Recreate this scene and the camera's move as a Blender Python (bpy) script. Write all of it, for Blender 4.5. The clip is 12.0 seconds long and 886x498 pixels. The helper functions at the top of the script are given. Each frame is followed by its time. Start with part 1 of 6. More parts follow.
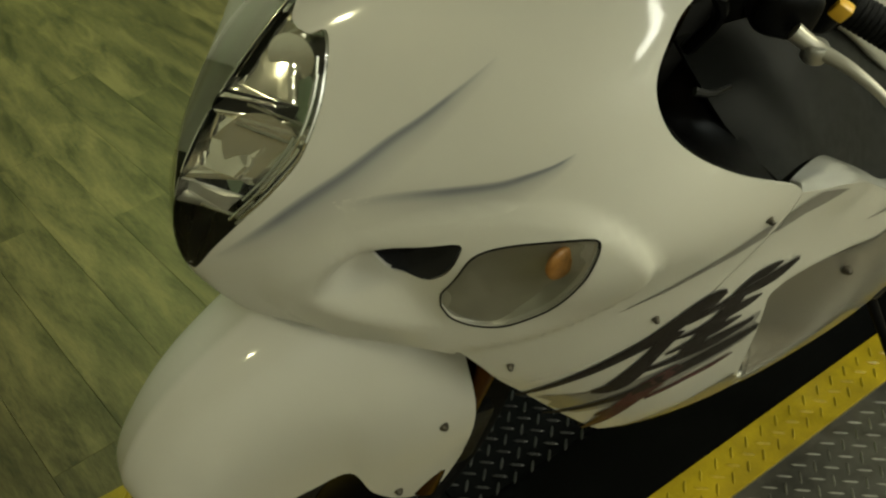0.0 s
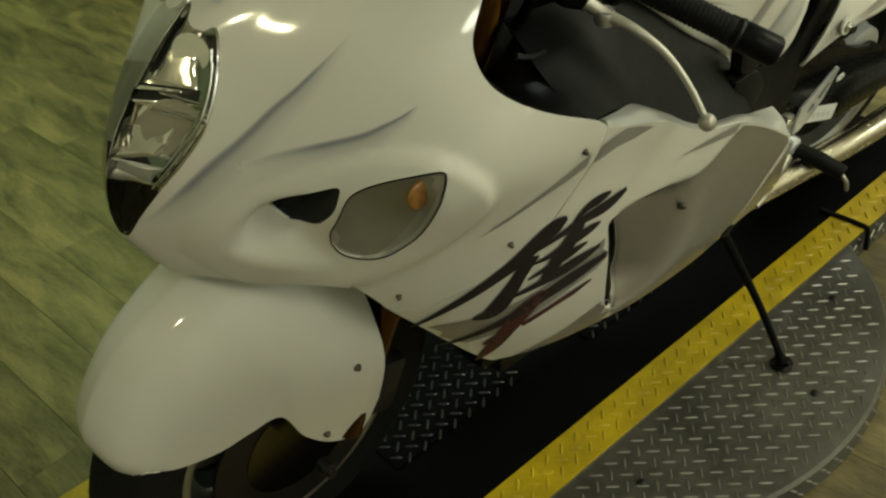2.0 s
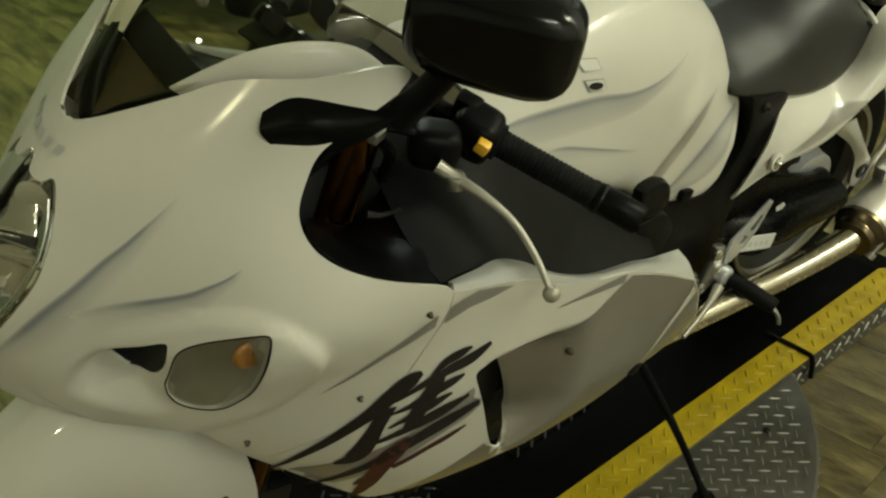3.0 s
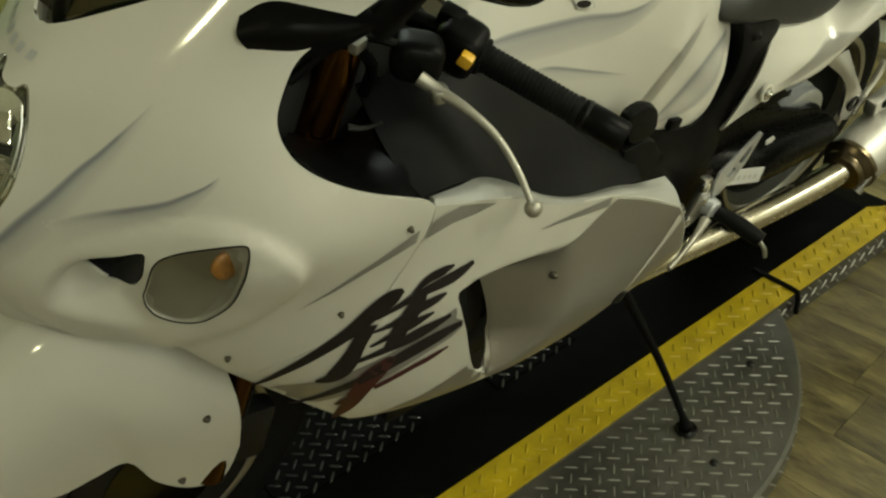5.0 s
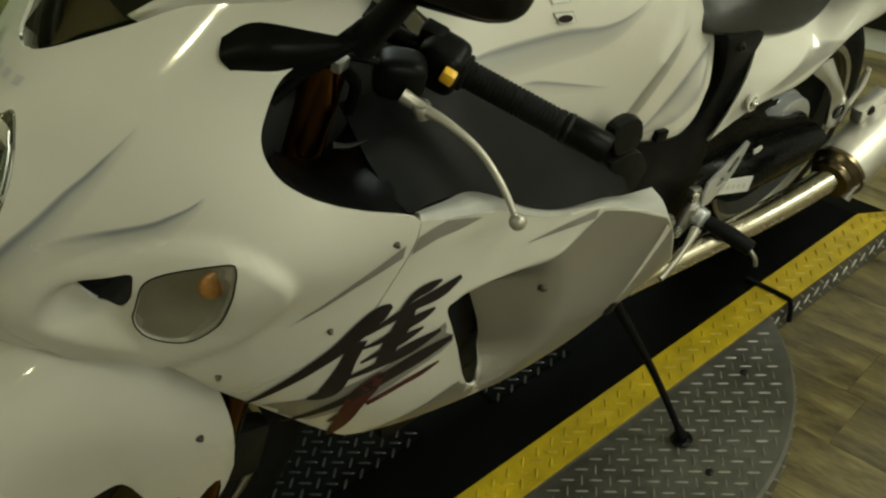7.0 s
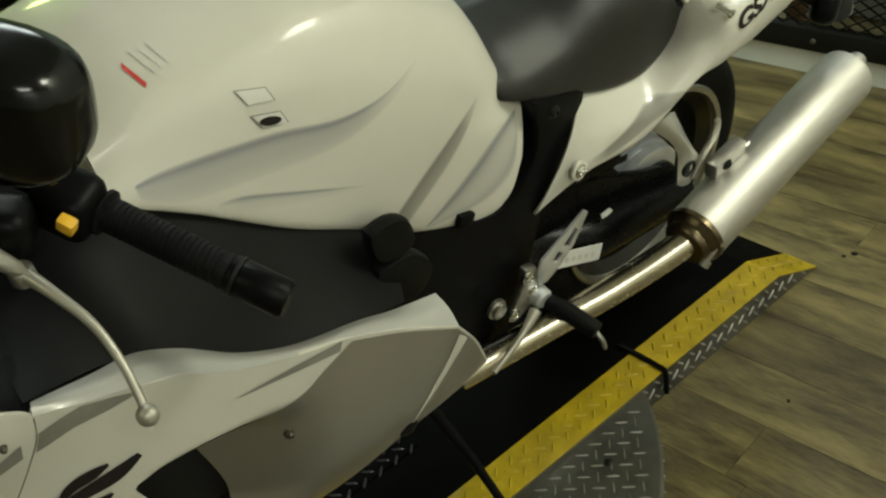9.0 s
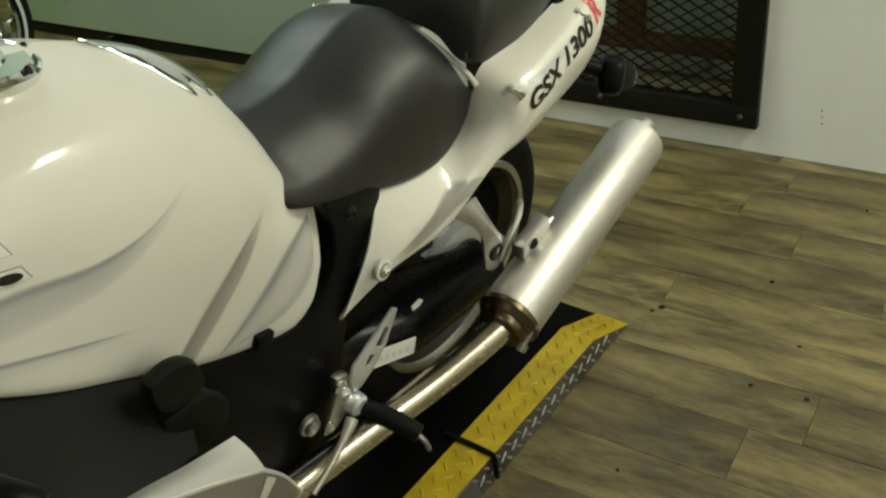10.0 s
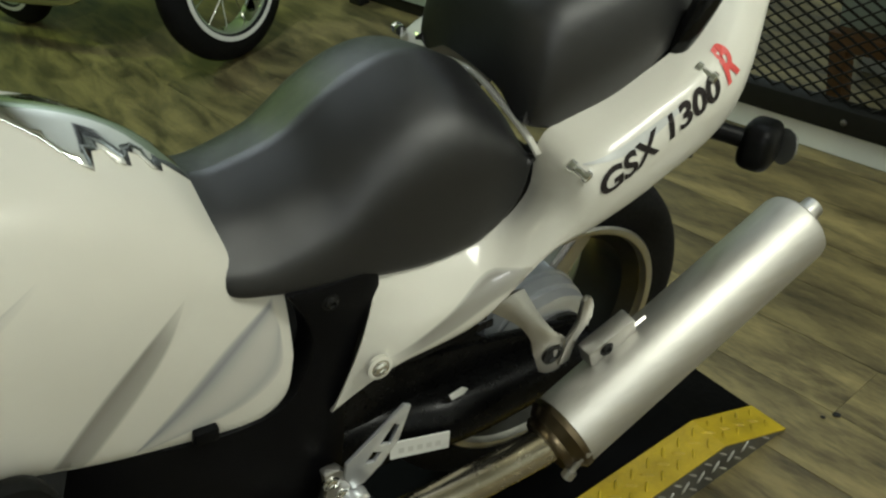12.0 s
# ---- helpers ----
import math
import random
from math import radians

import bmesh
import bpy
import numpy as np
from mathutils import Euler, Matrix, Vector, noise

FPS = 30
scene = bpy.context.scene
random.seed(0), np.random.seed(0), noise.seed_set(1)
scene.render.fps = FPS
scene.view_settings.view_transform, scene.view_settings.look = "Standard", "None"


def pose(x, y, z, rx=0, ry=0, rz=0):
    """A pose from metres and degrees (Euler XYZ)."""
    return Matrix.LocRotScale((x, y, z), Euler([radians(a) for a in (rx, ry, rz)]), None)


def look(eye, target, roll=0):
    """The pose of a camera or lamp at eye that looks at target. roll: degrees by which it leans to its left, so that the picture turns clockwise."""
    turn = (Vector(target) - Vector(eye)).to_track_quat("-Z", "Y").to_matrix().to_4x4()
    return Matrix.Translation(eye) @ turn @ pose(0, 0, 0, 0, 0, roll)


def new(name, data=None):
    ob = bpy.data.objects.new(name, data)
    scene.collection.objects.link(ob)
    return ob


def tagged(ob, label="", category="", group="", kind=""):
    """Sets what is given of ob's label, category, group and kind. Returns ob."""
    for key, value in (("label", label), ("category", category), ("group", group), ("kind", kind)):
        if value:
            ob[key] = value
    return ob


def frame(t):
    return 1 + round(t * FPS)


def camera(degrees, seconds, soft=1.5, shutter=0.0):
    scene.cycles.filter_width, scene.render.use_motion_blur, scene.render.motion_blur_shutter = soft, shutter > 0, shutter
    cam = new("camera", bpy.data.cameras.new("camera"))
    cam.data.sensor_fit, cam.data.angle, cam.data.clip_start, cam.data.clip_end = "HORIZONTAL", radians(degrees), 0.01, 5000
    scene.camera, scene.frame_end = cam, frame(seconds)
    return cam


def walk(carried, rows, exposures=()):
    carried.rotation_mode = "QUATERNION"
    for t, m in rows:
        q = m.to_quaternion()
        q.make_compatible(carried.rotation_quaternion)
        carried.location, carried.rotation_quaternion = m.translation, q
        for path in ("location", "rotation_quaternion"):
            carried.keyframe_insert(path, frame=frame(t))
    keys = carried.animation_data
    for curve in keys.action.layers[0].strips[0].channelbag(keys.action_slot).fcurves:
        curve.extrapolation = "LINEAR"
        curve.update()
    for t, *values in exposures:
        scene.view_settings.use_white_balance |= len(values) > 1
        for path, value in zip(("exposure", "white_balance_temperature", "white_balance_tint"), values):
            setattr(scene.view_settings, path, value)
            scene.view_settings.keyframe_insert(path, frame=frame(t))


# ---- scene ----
# ---- camera and walk ----
cam = camera(50.5, 12.0, soft=2.3)
PATH = [
    (0, (-0.156, -0.819, 1.37), (0.666, 0.525, 0.138), -6.1),
    (0.5, (-0.242, -0.875, 1.35), (0.528, 0.415, 0.029), -5.1),
    (1, (-0.296, -0.897, 1.323), (0.373, 0.351, -0.089), -6.0),
    (1.5, (-0.321, -0.956, 1.331), (0.439, 0.371, 0.041), -4.4),
    (2, (-0.231, -1.034, 1.407), (0.711, 0.276, 0.225), -8.9),
    (2.5, (-0.133, -1.069, 1.451), (0.761, 0.313, 0.315), -7.1),
    (3, (-0.024, -1.109, 1.471), (0.921, 0.283, 0.39), -6.5),
    (3.2, (0.0, -1.117, 1.473), (0.967, 0.252, 0.383), -6.7),
    (4.8, (-0.021, -1.128, 1.432), (0.902, 0.193, 0.248), -5.7),
    (5, (-0.025, -1.125, 1.434), (0.889, 0.215, 0.263), -5.9),
    (5.5, (-0.024, -1.123, 1.435), (0.896, 0.217, 0.27), -6.2),
    (6, (-0.024, -1.128, 1.435), (0.903, 0.211, 0.274), -6.5),
    (6.5, (-0.02, -1.137, 1.436), (0.914, 0.204, 0.283), -6.9),
    (6.7, (-0.023, -1.137, 1.439), (0.906, 0.216, 0.296), -6.7),
    (8.3, (0.201, -1.164, 1.409), (1.144, 0.174, 0.26), -9.4),
    (8.5, (0.272, -1.165, 1.414), (1.206, 0.175, 0.26), -7.4),
    (9, (0.388, -1.127, 1.401), (1.344, 0.208, 0.259), -9.5),
    (9.5, (0.481, -1.064, 1.399), (1.609, 0.138, 0.266), -9.2),
    (10, (0.503, -1.05, 1.412), (1.766, 0.035, 0.304), -7.2),
    (10.5, (0.548, -1.024, 1.419), (1.857, -0.024, 0.285), -5.2),
    (11, (0.623, -1.037, 1.393), (1.858, 0.059, 0.264), -7.3),
    (11.5, (0.834, -1.073, 1.403), (1.742, 0.34, 0.316), -7.5),
    (12, (0.998, -1.067, 1.384), (1.752, 0.403, 0.257), -10.9),
]
EXPOSURES = [(0.0, -0.18, 6300, 7), (6.5, -0.2, 6200, 7), (9.0, -0.27, 6000, 10), (10.5, -0.12, 5900, 14), (12.0, -0.27, 5600, 15)]
walk(cam, [(t, look(eye, target, roll)) for t, eye, target, roll in PATH], EXPOSURES)

from collections import Counter
from mathutils import bvhtree, geometry

# ---- light ----
world = bpy.data.worlds.new("room_air")
scene.world = world
world.use_nodes = True
world.node_tree.nodes["Background"].inputs[0].default_value = (0.5, 0.52, 0.4, 1)
world.node_tree.nodes["Background"].inputs[1].default_value = 0.012


def lamp(name, place, size, power, color, turn=(0, 0, 0)):
    data = bpy.data.lights.new(name, "AREA")
    data.shape, data.size, data.size_y = "RECTANGLE", size[0], size[1]
    data.energy, data.color = power, color
    ob = new(name, data)
    ob.matrix_world = pose(*place, *turn)
    return ob


WARM, COOL, LIME = (1.0, 0.96, 0.70), (0.93, 1.0, 0.88), (0.72, 1.0, 0.22)
lamp("ceiling_light_front", (-1.63, -0.39, 2.93), (0.05, 0.05), 14, (1.0, 0.91, 0.52))
lamp("ceiling_light_side", (0.1, -3.3, 2.93), (1.2, 0.3), 50, (1.0, 0.98, 0.80))
lamp("ceiling_light_rear", (2.75, -2.1, 2.93), (1.0, 0.7), 90, WARM)
lamp("ceiling_light_middle", (1.7, 1.6, 2.93), (1.4, 0.8), 45, COOL)
lamp("ceiling_light_far", (2.9, 4.2, 2.93), (0.4, 1.2), 30, COOL)
lamp("ceiling_light_lime", (0.9, 4.3, 2.93), (0.4, 0.4), 36, LIME)
# unseen fill lamp added to brighten the store behind the mesh
lamp("store_fill", (3.75, 0.2, 2.6), (0.5, 0.5), 24, COOL)


# ---- materials ----
def material(name, color, rough=0.5, metal=0.0, coat=0.0, vary=0.0, scale=8.0, bump=0.0, bump_scale=120.0, stretch=(1, 1, 1), dark=None, spec=0.5):
    """A surface with a two-scale change of colour and a fine relief."""
    m = bpy.data.materials.new(name)
    m.use_nodes = True
    nt = m.node_tree
    b = nt.nodes["Principled BSDF"]
    b.inputs["Base Color"].default_value = (*color, 1)
    b.inputs["Roughness"].default_value = rough
    b.inputs["Metallic"].default_value = metal
    b.inputs["Specular IOR Level"].default_value = spec
    b.inputs["Coat Weight"].default_value = coat
    b.inputs["Coat Roughness"].default_value = 0.06
    co = nt.nodes.new("ShaderNodeTexCoord")
    mp = nt.nodes.new("ShaderNodeMapping")
    mp.inputs["Scale"].default_value = stretch
    nt.links.new(co.outputs["Object"], mp.inputs["Vector"])
    if vary:
        n1, n2 = nt.nodes.new("ShaderNodeTexNoise"), nt.nodes.new("ShaderNodeTexNoise")
        for n, s in ((n1, scale), (n2, scale * 9)):
            n.inputs["Scale"].default_value = s
            n.inputs["Detail"].default_value = 5
            nt.links.new(mp.outputs[0], n.inputs["Vector"])
        add = nt.nodes.new("ShaderNodeMath")
        add.operation = "MULTIPLY_ADD"
        add.inputs[1].default_value = 0.35
        nt.links.new(n2.outputs[0], add.inputs[0])
        nt.links.new(n1.outputs[0], add.inputs[2])
        ramp = nt.nodes.new("ShaderNodeValToRGB")
        lo = dark or tuple(c * (1 - vary) for c in color)
        ramp.color_ramp.elements[0].position, ramp.color_ramp.elements[0].color = 0.45, (*lo, 1)
        ramp.color_ramp.elements[1].position, ramp.color_ramp.elements[1].color = 0.85, (*color, 1)
        nt.links.new(add.outputs[0], ramp.inputs[0])
        nt.links.new(ramp.outputs[0], b.inputs["Base Color"])
        rr = nt.nodes.new("ShaderNodeMapRange")
        rr.inputs[3].default_value, rr.inputs[4].default_value = rough * 0.75, min(1, rough * 1.3)
        nt.links.new(n2.outputs[0], rr.inputs[0])
        nt.links.new(rr.outputs[0], b.inputs["Roughness"])
    if bump:
        n3, bp = nt.nodes.new("ShaderNodeTexNoise"), nt.nodes.new("ShaderNodeBump")
        n3.inputs["Scale"].default_value = bump_scale
        bp.inputs["Strength"].default_value = bump
        bp.inputs["Distance"].default_value = 0.002
        nt.links.new(mp.outputs[0], n3.inputs["Vector"])
        nt.links.new(n3.outputs[0], bp.inputs["Height"])
        nt.links.new(bp.outputs[0], b.inputs["Normal"])
    return m


def glass(name, color, rough=0.02):
    """A thin clear sheet: light goes straight through, the gloss grows towards grazing views."""
    m = bpy.data.materials.new(name)
    m.use_nodes = True
    nt = m.node_tree
    nt.nodes.remove(nt.nodes["Principled BSDF"])
    clear, gloss, mix, edge, curve, add = (nt.nodes.new(k) for k in ("ShaderNodeBsdfTransparent", "ShaderNodeBsdfGlossy", "ShaderNodeMixShader", "ShaderNodeLayerWeight", "ShaderNodeMath", "ShaderNodeMath"))
    clear.inputs[0].default_value = (*color, 1)
    gloss.inputs["Roughness"].default_value = rough
    edge.inputs[0].default_value = 0.5
    curve.operation, curve.inputs[1].default_value = "POWER", 4.5
    add.operation, add.inputs[1].default_value, add.inputs[2].default_value = "MULTIPLY_ADD", 0.30, 0.03
    nt.links.new(edge.outputs["Facing"], curve.inputs[0])
    nt.links.new(curve.outputs[0], add.inputs[0])
    nt.links.new(add.outputs[0], mix.inputs[0])
    nt.links.new(clear.outputs[0], mix.inputs[1])
    nt.links.new(gloss.outputs[0], mix.inputs[2])
    nt.links.new(mix.outputs[0], nt.nodes["Material Output"].inputs[0])
    return m


PEARL = material("pearl_white_paint", (0.60, 0.585, 0.515), 0.42, 0.0, 0.45, 0.04, 3, 0.02, 900, spec=0.35)
PEARL.node_tree.nodes["Principled BSDF"].inputs["Coat Roughness"].default_value = 0.07
GREY_PAINT = material("pearl_grey_paint", (0.37, 0.352, 0.312), 0.32, 0.7, 0.6, 0.08, 4, 0.02, 900)
SILVER_FADE = material("silver_blue_stripe", (0.50, 0.51, 0.50), 0.35, 0.1, 0.5, 0.15, 14)
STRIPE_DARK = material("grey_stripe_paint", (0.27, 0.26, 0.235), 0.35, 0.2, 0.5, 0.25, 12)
PALE_FADE = material("pale_stripe_fade", (0.66, 0.66, 0.61), 0.32, 0.05, 0.6, 0.1, 14)
INK = material("dark_brown_ink", (0.022, 0.018, 0.017), 0.45, 0, 0.0, 0.3, 20, spec=0.12)
INK_RED = material("dark_red_ink", (0.065, 0.011, 0.011), 0.4, 0, 0.1, 0.5, 20, dark=(0.028, 0.014, 0.014), spec=0.25)
RED = material("red_print", (0.55, 0.05, 0.04), 0.4, 0, 0.4)
BLACK_PLASTIC = material("black_plastic", (0.0035, 0.0035, 0.0035), 0.36, 0, 0, 0.25, 10, 0.12, 900, spec=0.09)
GRAIN_PLASTIC = material("grained_dark_plastic", (0.005, 0.0054, 0.005), 0.42, 0, 0, 0.15, 8, 0.25, 1400, spec=0.13)
GLOSS_BLACK = material("gloss_black_paint", (0.003, 0.003, 0.003), 0.16, 0, 0.0, 0.2, 10, spec=0.3)
SWING_BLACK = material("satin_black_swingarm", (0.003, 0.003, 0.003), 0.28, 0, 0.0, 0.3, 14, spec=0.12)
FRAME_BLACK = material("satin_black_frame", (0.0035, 0.0035, 0.004), 0.42, 0, 0, 0.3, 12, 0.1, 600, spec=0.09)
VINYL = material("black_seat_vinyl", (0.008, 0.008, 0.0083), 0.40, 0, 0, 0.12, 12, 0.22, 1100, spec=0.62)
RUBBER = material("tyre_rubber", (0.005, 0.005, 0.005), 0.72, 0, 0, 0.3, 20, 0.3, 500, spec=0.18)
GRIP = material("grip_rubber", (0.006, 0.006, 0.006), 0.55, 0, 0, 0.2, 20, 0.4, 700, spec=0.12)
CHROME = material("chrome", (0.85, 0.85, 0.83), 0.06, 1.0, 0, 0.06, 10)
REFLECTOR = material("headlight_reflector", (0.93, 0.90, 0.78), 0.10, 0.85)
WHEEL_GREY = material("dark_polished_wheel", (0.045, 0.045, 0.043), 0.32, 0.8, 0, 0.2, 10)
BRUSHED = material("brushed_titanium", (0.58, 0.565, 0.525), 0.50, 1.0, 0, 0.10, 14, 0.12, 260, (0.3, 6, 6))
ALLOY = material("cast_alloy", (0.55, 0.54, 0.51), 0.38, 1.0, 0, 0.18, 20, 0.15, 500)
HEATED = material("heated_steel_pipe", (0.64, 0.585, 0.45), 0.25, 1.0, 0, 0.08, 9, dark=(0.56, 0.50, 0.37))
BURNT = material("burnt_bronze_clamp", (0.16, 0.125, 0.075), 0.3, 1.0, 0, 0.3, 14)
DARK_METAL = material("dark_engine_metal", (0.02, 0.02, 0.019), 0.45, 0.6, 0, 0.4, 18, 0.2, 300)
GOLD = material("gold_fork_tube", (0.11, 0.048, 0.009), 0.24, 1.0)
SCREW_METAL = material("dull_screw_metal", (0.13, 0.115, 0.09), 0.42, 0.8, 0, 0.4, 200)
AMBER = material("amber_bulb", (0.33, 0.15, 0.03), 0.35, 0, 0, 0.5, 90)
YELLOW_PLASTIC = material("yellow_switch", (0.80, 0.46, 0.03), 0.4)
WHITE_LABEL = material("white_label", (0.72, 0.72, 0.68), 0.5)
CLEAR = glass("clear_lens", (0.97, 0.97, 0.95), 0.015)
SMOKE = glass("smoked_screen", (0.82, 0.82, 0.74), 0.01)
FROST = material("frosted_lens", (0.80, 0.80, 0.76), 0.22, 0, 0.5, 0.1, 60, 0.5, 300)
FROST.node_tree.nodes["Principled BSDF"].inputs["Transmission Weight"].default_value = 0.88
LENS = glass("ribbed_clear_lens", (0.86, 0.86, 0.83), 0.12)
SILVERED = material("silvered_bowl", (0.60, 0.59, 0.55), 0.36, 0.7, 0, 0.15, 30)
LEVER_ALLOY = material("bare_lever_alloy", (0.40, 0.38, 0.32), 0.42, 0.6, 0, 0.12, 20)
FLANGE_PAINT = material("pale_grey_edge_paint", (0.44, 0.44, 0.41), 0.34, 0.15, 0.5, 0.06, 6)
CANISTER = material("pale_anodised_alloy", (0.66, 0.68, 0.70), 0.34, 0.7, 0, 0.12, 20)
# near-black that puts the shade of openings and hollows into the colour
HOLE = material("inner_shade_black", (0.006, 0.006, 0.006), 0.9)
YELLOW_PLATE = material("yellow_painted_plate", (0.44, 0.318, 0.003), 0.45, 0.0, 0.12, 0.35, 16, 0.25, 260)
STEEL_PLATE = material("worn_tread_plate", (0.15, 0.146, 0.125), 0.42, 0.75, 0, 0.5, 5, 0.25, 240)
# paler than the plate: highlights on the lugs are put into this colour
STEEL_RIB = material("bright_rib_steel", (0.33, 0.32, 0.28), 0.34, 0.6, 0, 0.3, 30)
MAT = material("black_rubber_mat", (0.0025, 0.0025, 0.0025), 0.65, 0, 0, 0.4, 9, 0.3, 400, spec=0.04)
WALL = material("white_wall_paint", (0.84, 0.85, 0.81), 0.7, 0, 0, 0.06, 2.5, 0.12, 90)
GREEN_WALL = material("pale_green_panel", (0.36, 0.42, 0.33), 0.55, 0, 0, 0.1, 2.0, 0.1, 60)
IRON = material("black_iron", (0.012, 0.012, 0.010), 0.45, 0.2, 0, 0.3, 20, 0.1, 300, spec=0.3)
CEIL = material("ceiling_paint", (0.55, 0.56, 0.50), 0.8, 0, 0, 0.08, 1.5)
RUST = material("brown_cabinet", (0.16, 0.075, 0.018), 0.6, 0, 0, 0.4, 5)
PALE_GREY = material("plain_pale_grey", (0.62, 0.62, 0.57), 0.7, 0, 0, 0.25, 6)
LAMP_GLOW = bpy.data.materials.new("lamp_tube")
LAMP_GLOW.use_nodes = True
LAMP_GLOW.node_tree.nodes["Principled BSDF"].inputs["Emission Color"].default_value = (1, 0.95, 0.75, 1)
LAMP_GLOW.node_tree.nodes["Principled BSDF"].inputs["Emission Strength"].default_value = 6.0
DULL_RIB = material("dark_tread_rib", (0.10, 0.10, 0.095), 0.38, 0.6, 0, 0.4, 30)
NOSE_BROWN = material("olive_inner_plastic", (0.10, 0.075, 0.03), 0.6, 0, 0, 0.5, 14, 0.2, 300)
SEAM_BROWN = material("dark_floor_seam", (0.06, 0.048, 0.022), 0.7)
RED_GRIP = material("red_rubber_sleeve", (0.45, 0.03, 0.02), 0.5)


def airbrush_paint(name, tone):
    """Pearl paint with a tone laid over it as thickly as the mesh attribute "fade" says."""
    m = material(name, (0.60, 0.585, 0.515), 0.30, 0.0, 0.6)
    nt = m.node_tree
    b = nt.nodes["Principled BSDF"]
    at = nt.nodes.new("ShaderNodeAttribute")
    at.attribute_name = "fade"
    mix = nt.nodes.new("ShaderNodeMix")
    mix.data_type = "RGBA"
    mix.inputs[6].default_value, mix.inputs[7].default_value = (0.59, 0.576, 0.507, 1), (*tone, 1)
    nt.links.new(at.outputs["Fac"], mix.inputs[0])
    nt.links.new(mix.outputs[2], b.inputs["Base Color"])
    return m


AIR_BLUE = airbrush_paint("blue_grey_airbrush", (0.15, 0.16, 0.19))
AIR_GREY = airbrush_paint("warm_grey_airbrush", (0.22, 0.21, 0.185))


def plank_material():
    """Wood-look vinyl: each board takes its own tone, with grain along it."""
    m = material("wood_look_board", (0.214, 0.174, 0.068), 0.44, 0, 0.0, 0.45, 2.6, 0.25, 60, (6, 1.2, 1), dark=(0.042, 0.033, 0.013))
    nt = m.node_tree
    b = nt.nodes["Principled BSDF"]
    for n in nt.nodes:
        if n.type == "VALTORGB":
            n.color_ramp.elements[0].position, n.color_ramp.elements[1].position = 0.48, 0.84
            n.color_ramp.elements.new(0.64).color = (0.116, 0.094, 0.038, 1)
        if n.type == "TEX_NOISE":
            n.inputs["Distortion"].default_value = 0.6
    info = nt.nodes.new("ShaderNodeObjectInfo")
    geo = nt.nodes.new("ShaderNodeNewGeometry")
    add = nt.nodes.new("ShaderNodeMath")
    add.operation = "ADD"
    nt.links.new(info.outputs["Random"], add.inputs[0])
    nt.links.new(geo.outputs["Random Per Island"], add.inputs[1])
    frac = nt.nodes.new("ShaderNodeMath")
    frac.operation = "FRACT"
    nt.links.new(add.outputs[0], frac.inputs[0])
    rng = nt.nodes.new("ShaderNodeMapRange")
    rng.inputs[3].default_value, rng.inputs[4].default_value = 0.70, 1.15
    nt.links.new(frac.outputs[0], rng.inputs[0])
    mix = nt.nodes.new("ShaderNodeVectorMath")
    mix.operation = "SCALE"
    src = b.inputs["Base Color"].links[0].from_socket
    nt.links.new(src, mix.inputs[0])
    nt.links.new(rng.outputs[0], mix.inputs["Scale"])
    nt.links.new(mix.outputs[0], b.inputs["Base Color"])
    return m


BOARD = plank_material()


# ---- mesh helpers ----
def mesh_object(name, verts, faces, mat, parent=None, label="", smooth=True, sharp=40):
    used = sorted({i for f in faces for i in f})
    place = {k: i for i, k in enumerate(used)}
    verts, faces = [verts[i] for i in used], [[place[i] for i in f] for f in faces]
    me = bpy.data.meshes.new(name)
    me.from_pydata([tuple(v) for v in verts], [], [tuple(f) for f in faces])
    me.materials.append(mat)
    if smooth:
        me.shade_smooth()
        me.set_sharp_from_angle(angle=radians(sharp))
    ob = new(name, me)
    ob.parent = parent
    if label:
        tagged(ob, label)
    return ob


def crisp_rim(ob):
    """Marks the free edges of a sheet sharp, so that its thickness does not bend the shading."""
    me = ob.data
    seen = Counter(k for p in me.polygons for k in p.edge_keys)
    for e in me.edges:
        if seen[e.key] == 1:
            e.use_edge_sharp = True


def part(name, bm, mat, parent=None, label="", smooth=True, sharp=40):
    """One bmesh as one mesh object under a thing or a part."""
    me = bpy.data.meshes.new(name)
    bmesh.ops.recalc_face_normals(bm, faces=bm.faces)
    bm.to_mesh(me)
    bm.free()
    me.materials.append(mat)
    if smooth:
        me.shade_smooth()
        me.set_sharp_from_angle(angle=radians(sharp))
    ob = new(name, me)
    ob.parent = parent
    if label:
        tagged(ob, label)
    return ob


def thing(name, label, category, group="", m=None):
    ob = new(name)
    ob.empty_display_size = 0.1
    if m is not None:
        ob.matrix_world = m
    return tagged(ob, label, category, group)


def hermite(xs, ys, x):
    """A smooth curve through (xs, ys), at x."""
    i = 0
    while i < len(xs) - 2 and x > xs[i + 1]:
        i += 1
    d = xs[i + 1] - xs[i]
    t = min(max((x - xs[i]) / d, -0.3), 1.3)

    def slope(j):
        a, b = max(0, j - 1), min(len(xs) - 1, j + 1)
        return (ys[b] - ys[a]) / (xs[b] - xs[a])

    return (2 * t**3 - 3 * t * t + 1) * ys[i] + (t**3 - 2 * t * t + t) * d * slope(i) + (3 * t * t - 2 * t**3) * ys[i + 1] + (t**3 - t * t) * d * slope(i + 1)


def spline(points, n=8, closed=False):
    """Catmull-Rom through points of any dimension."""
    p = [np.array(q, float) for q in points]
    out, k = [], len(p)
    for i in range(k if closed else k - 1):
        a, b, c, d = (p[(i + j) % k] if closed else p[min(max(i + j, 0), k - 1)] for j in (-1, 0, 1, 2))
        for t in np.arange(n) / n:
            out.append(0.5 * (2 * b + (c - a) * t + (2 * a - 5 * b + 4 * c - d) * t * t + (3 * b - a - 3 * c + d) * t**3))
    if not closed:
        out.append(p[-1])
    return out


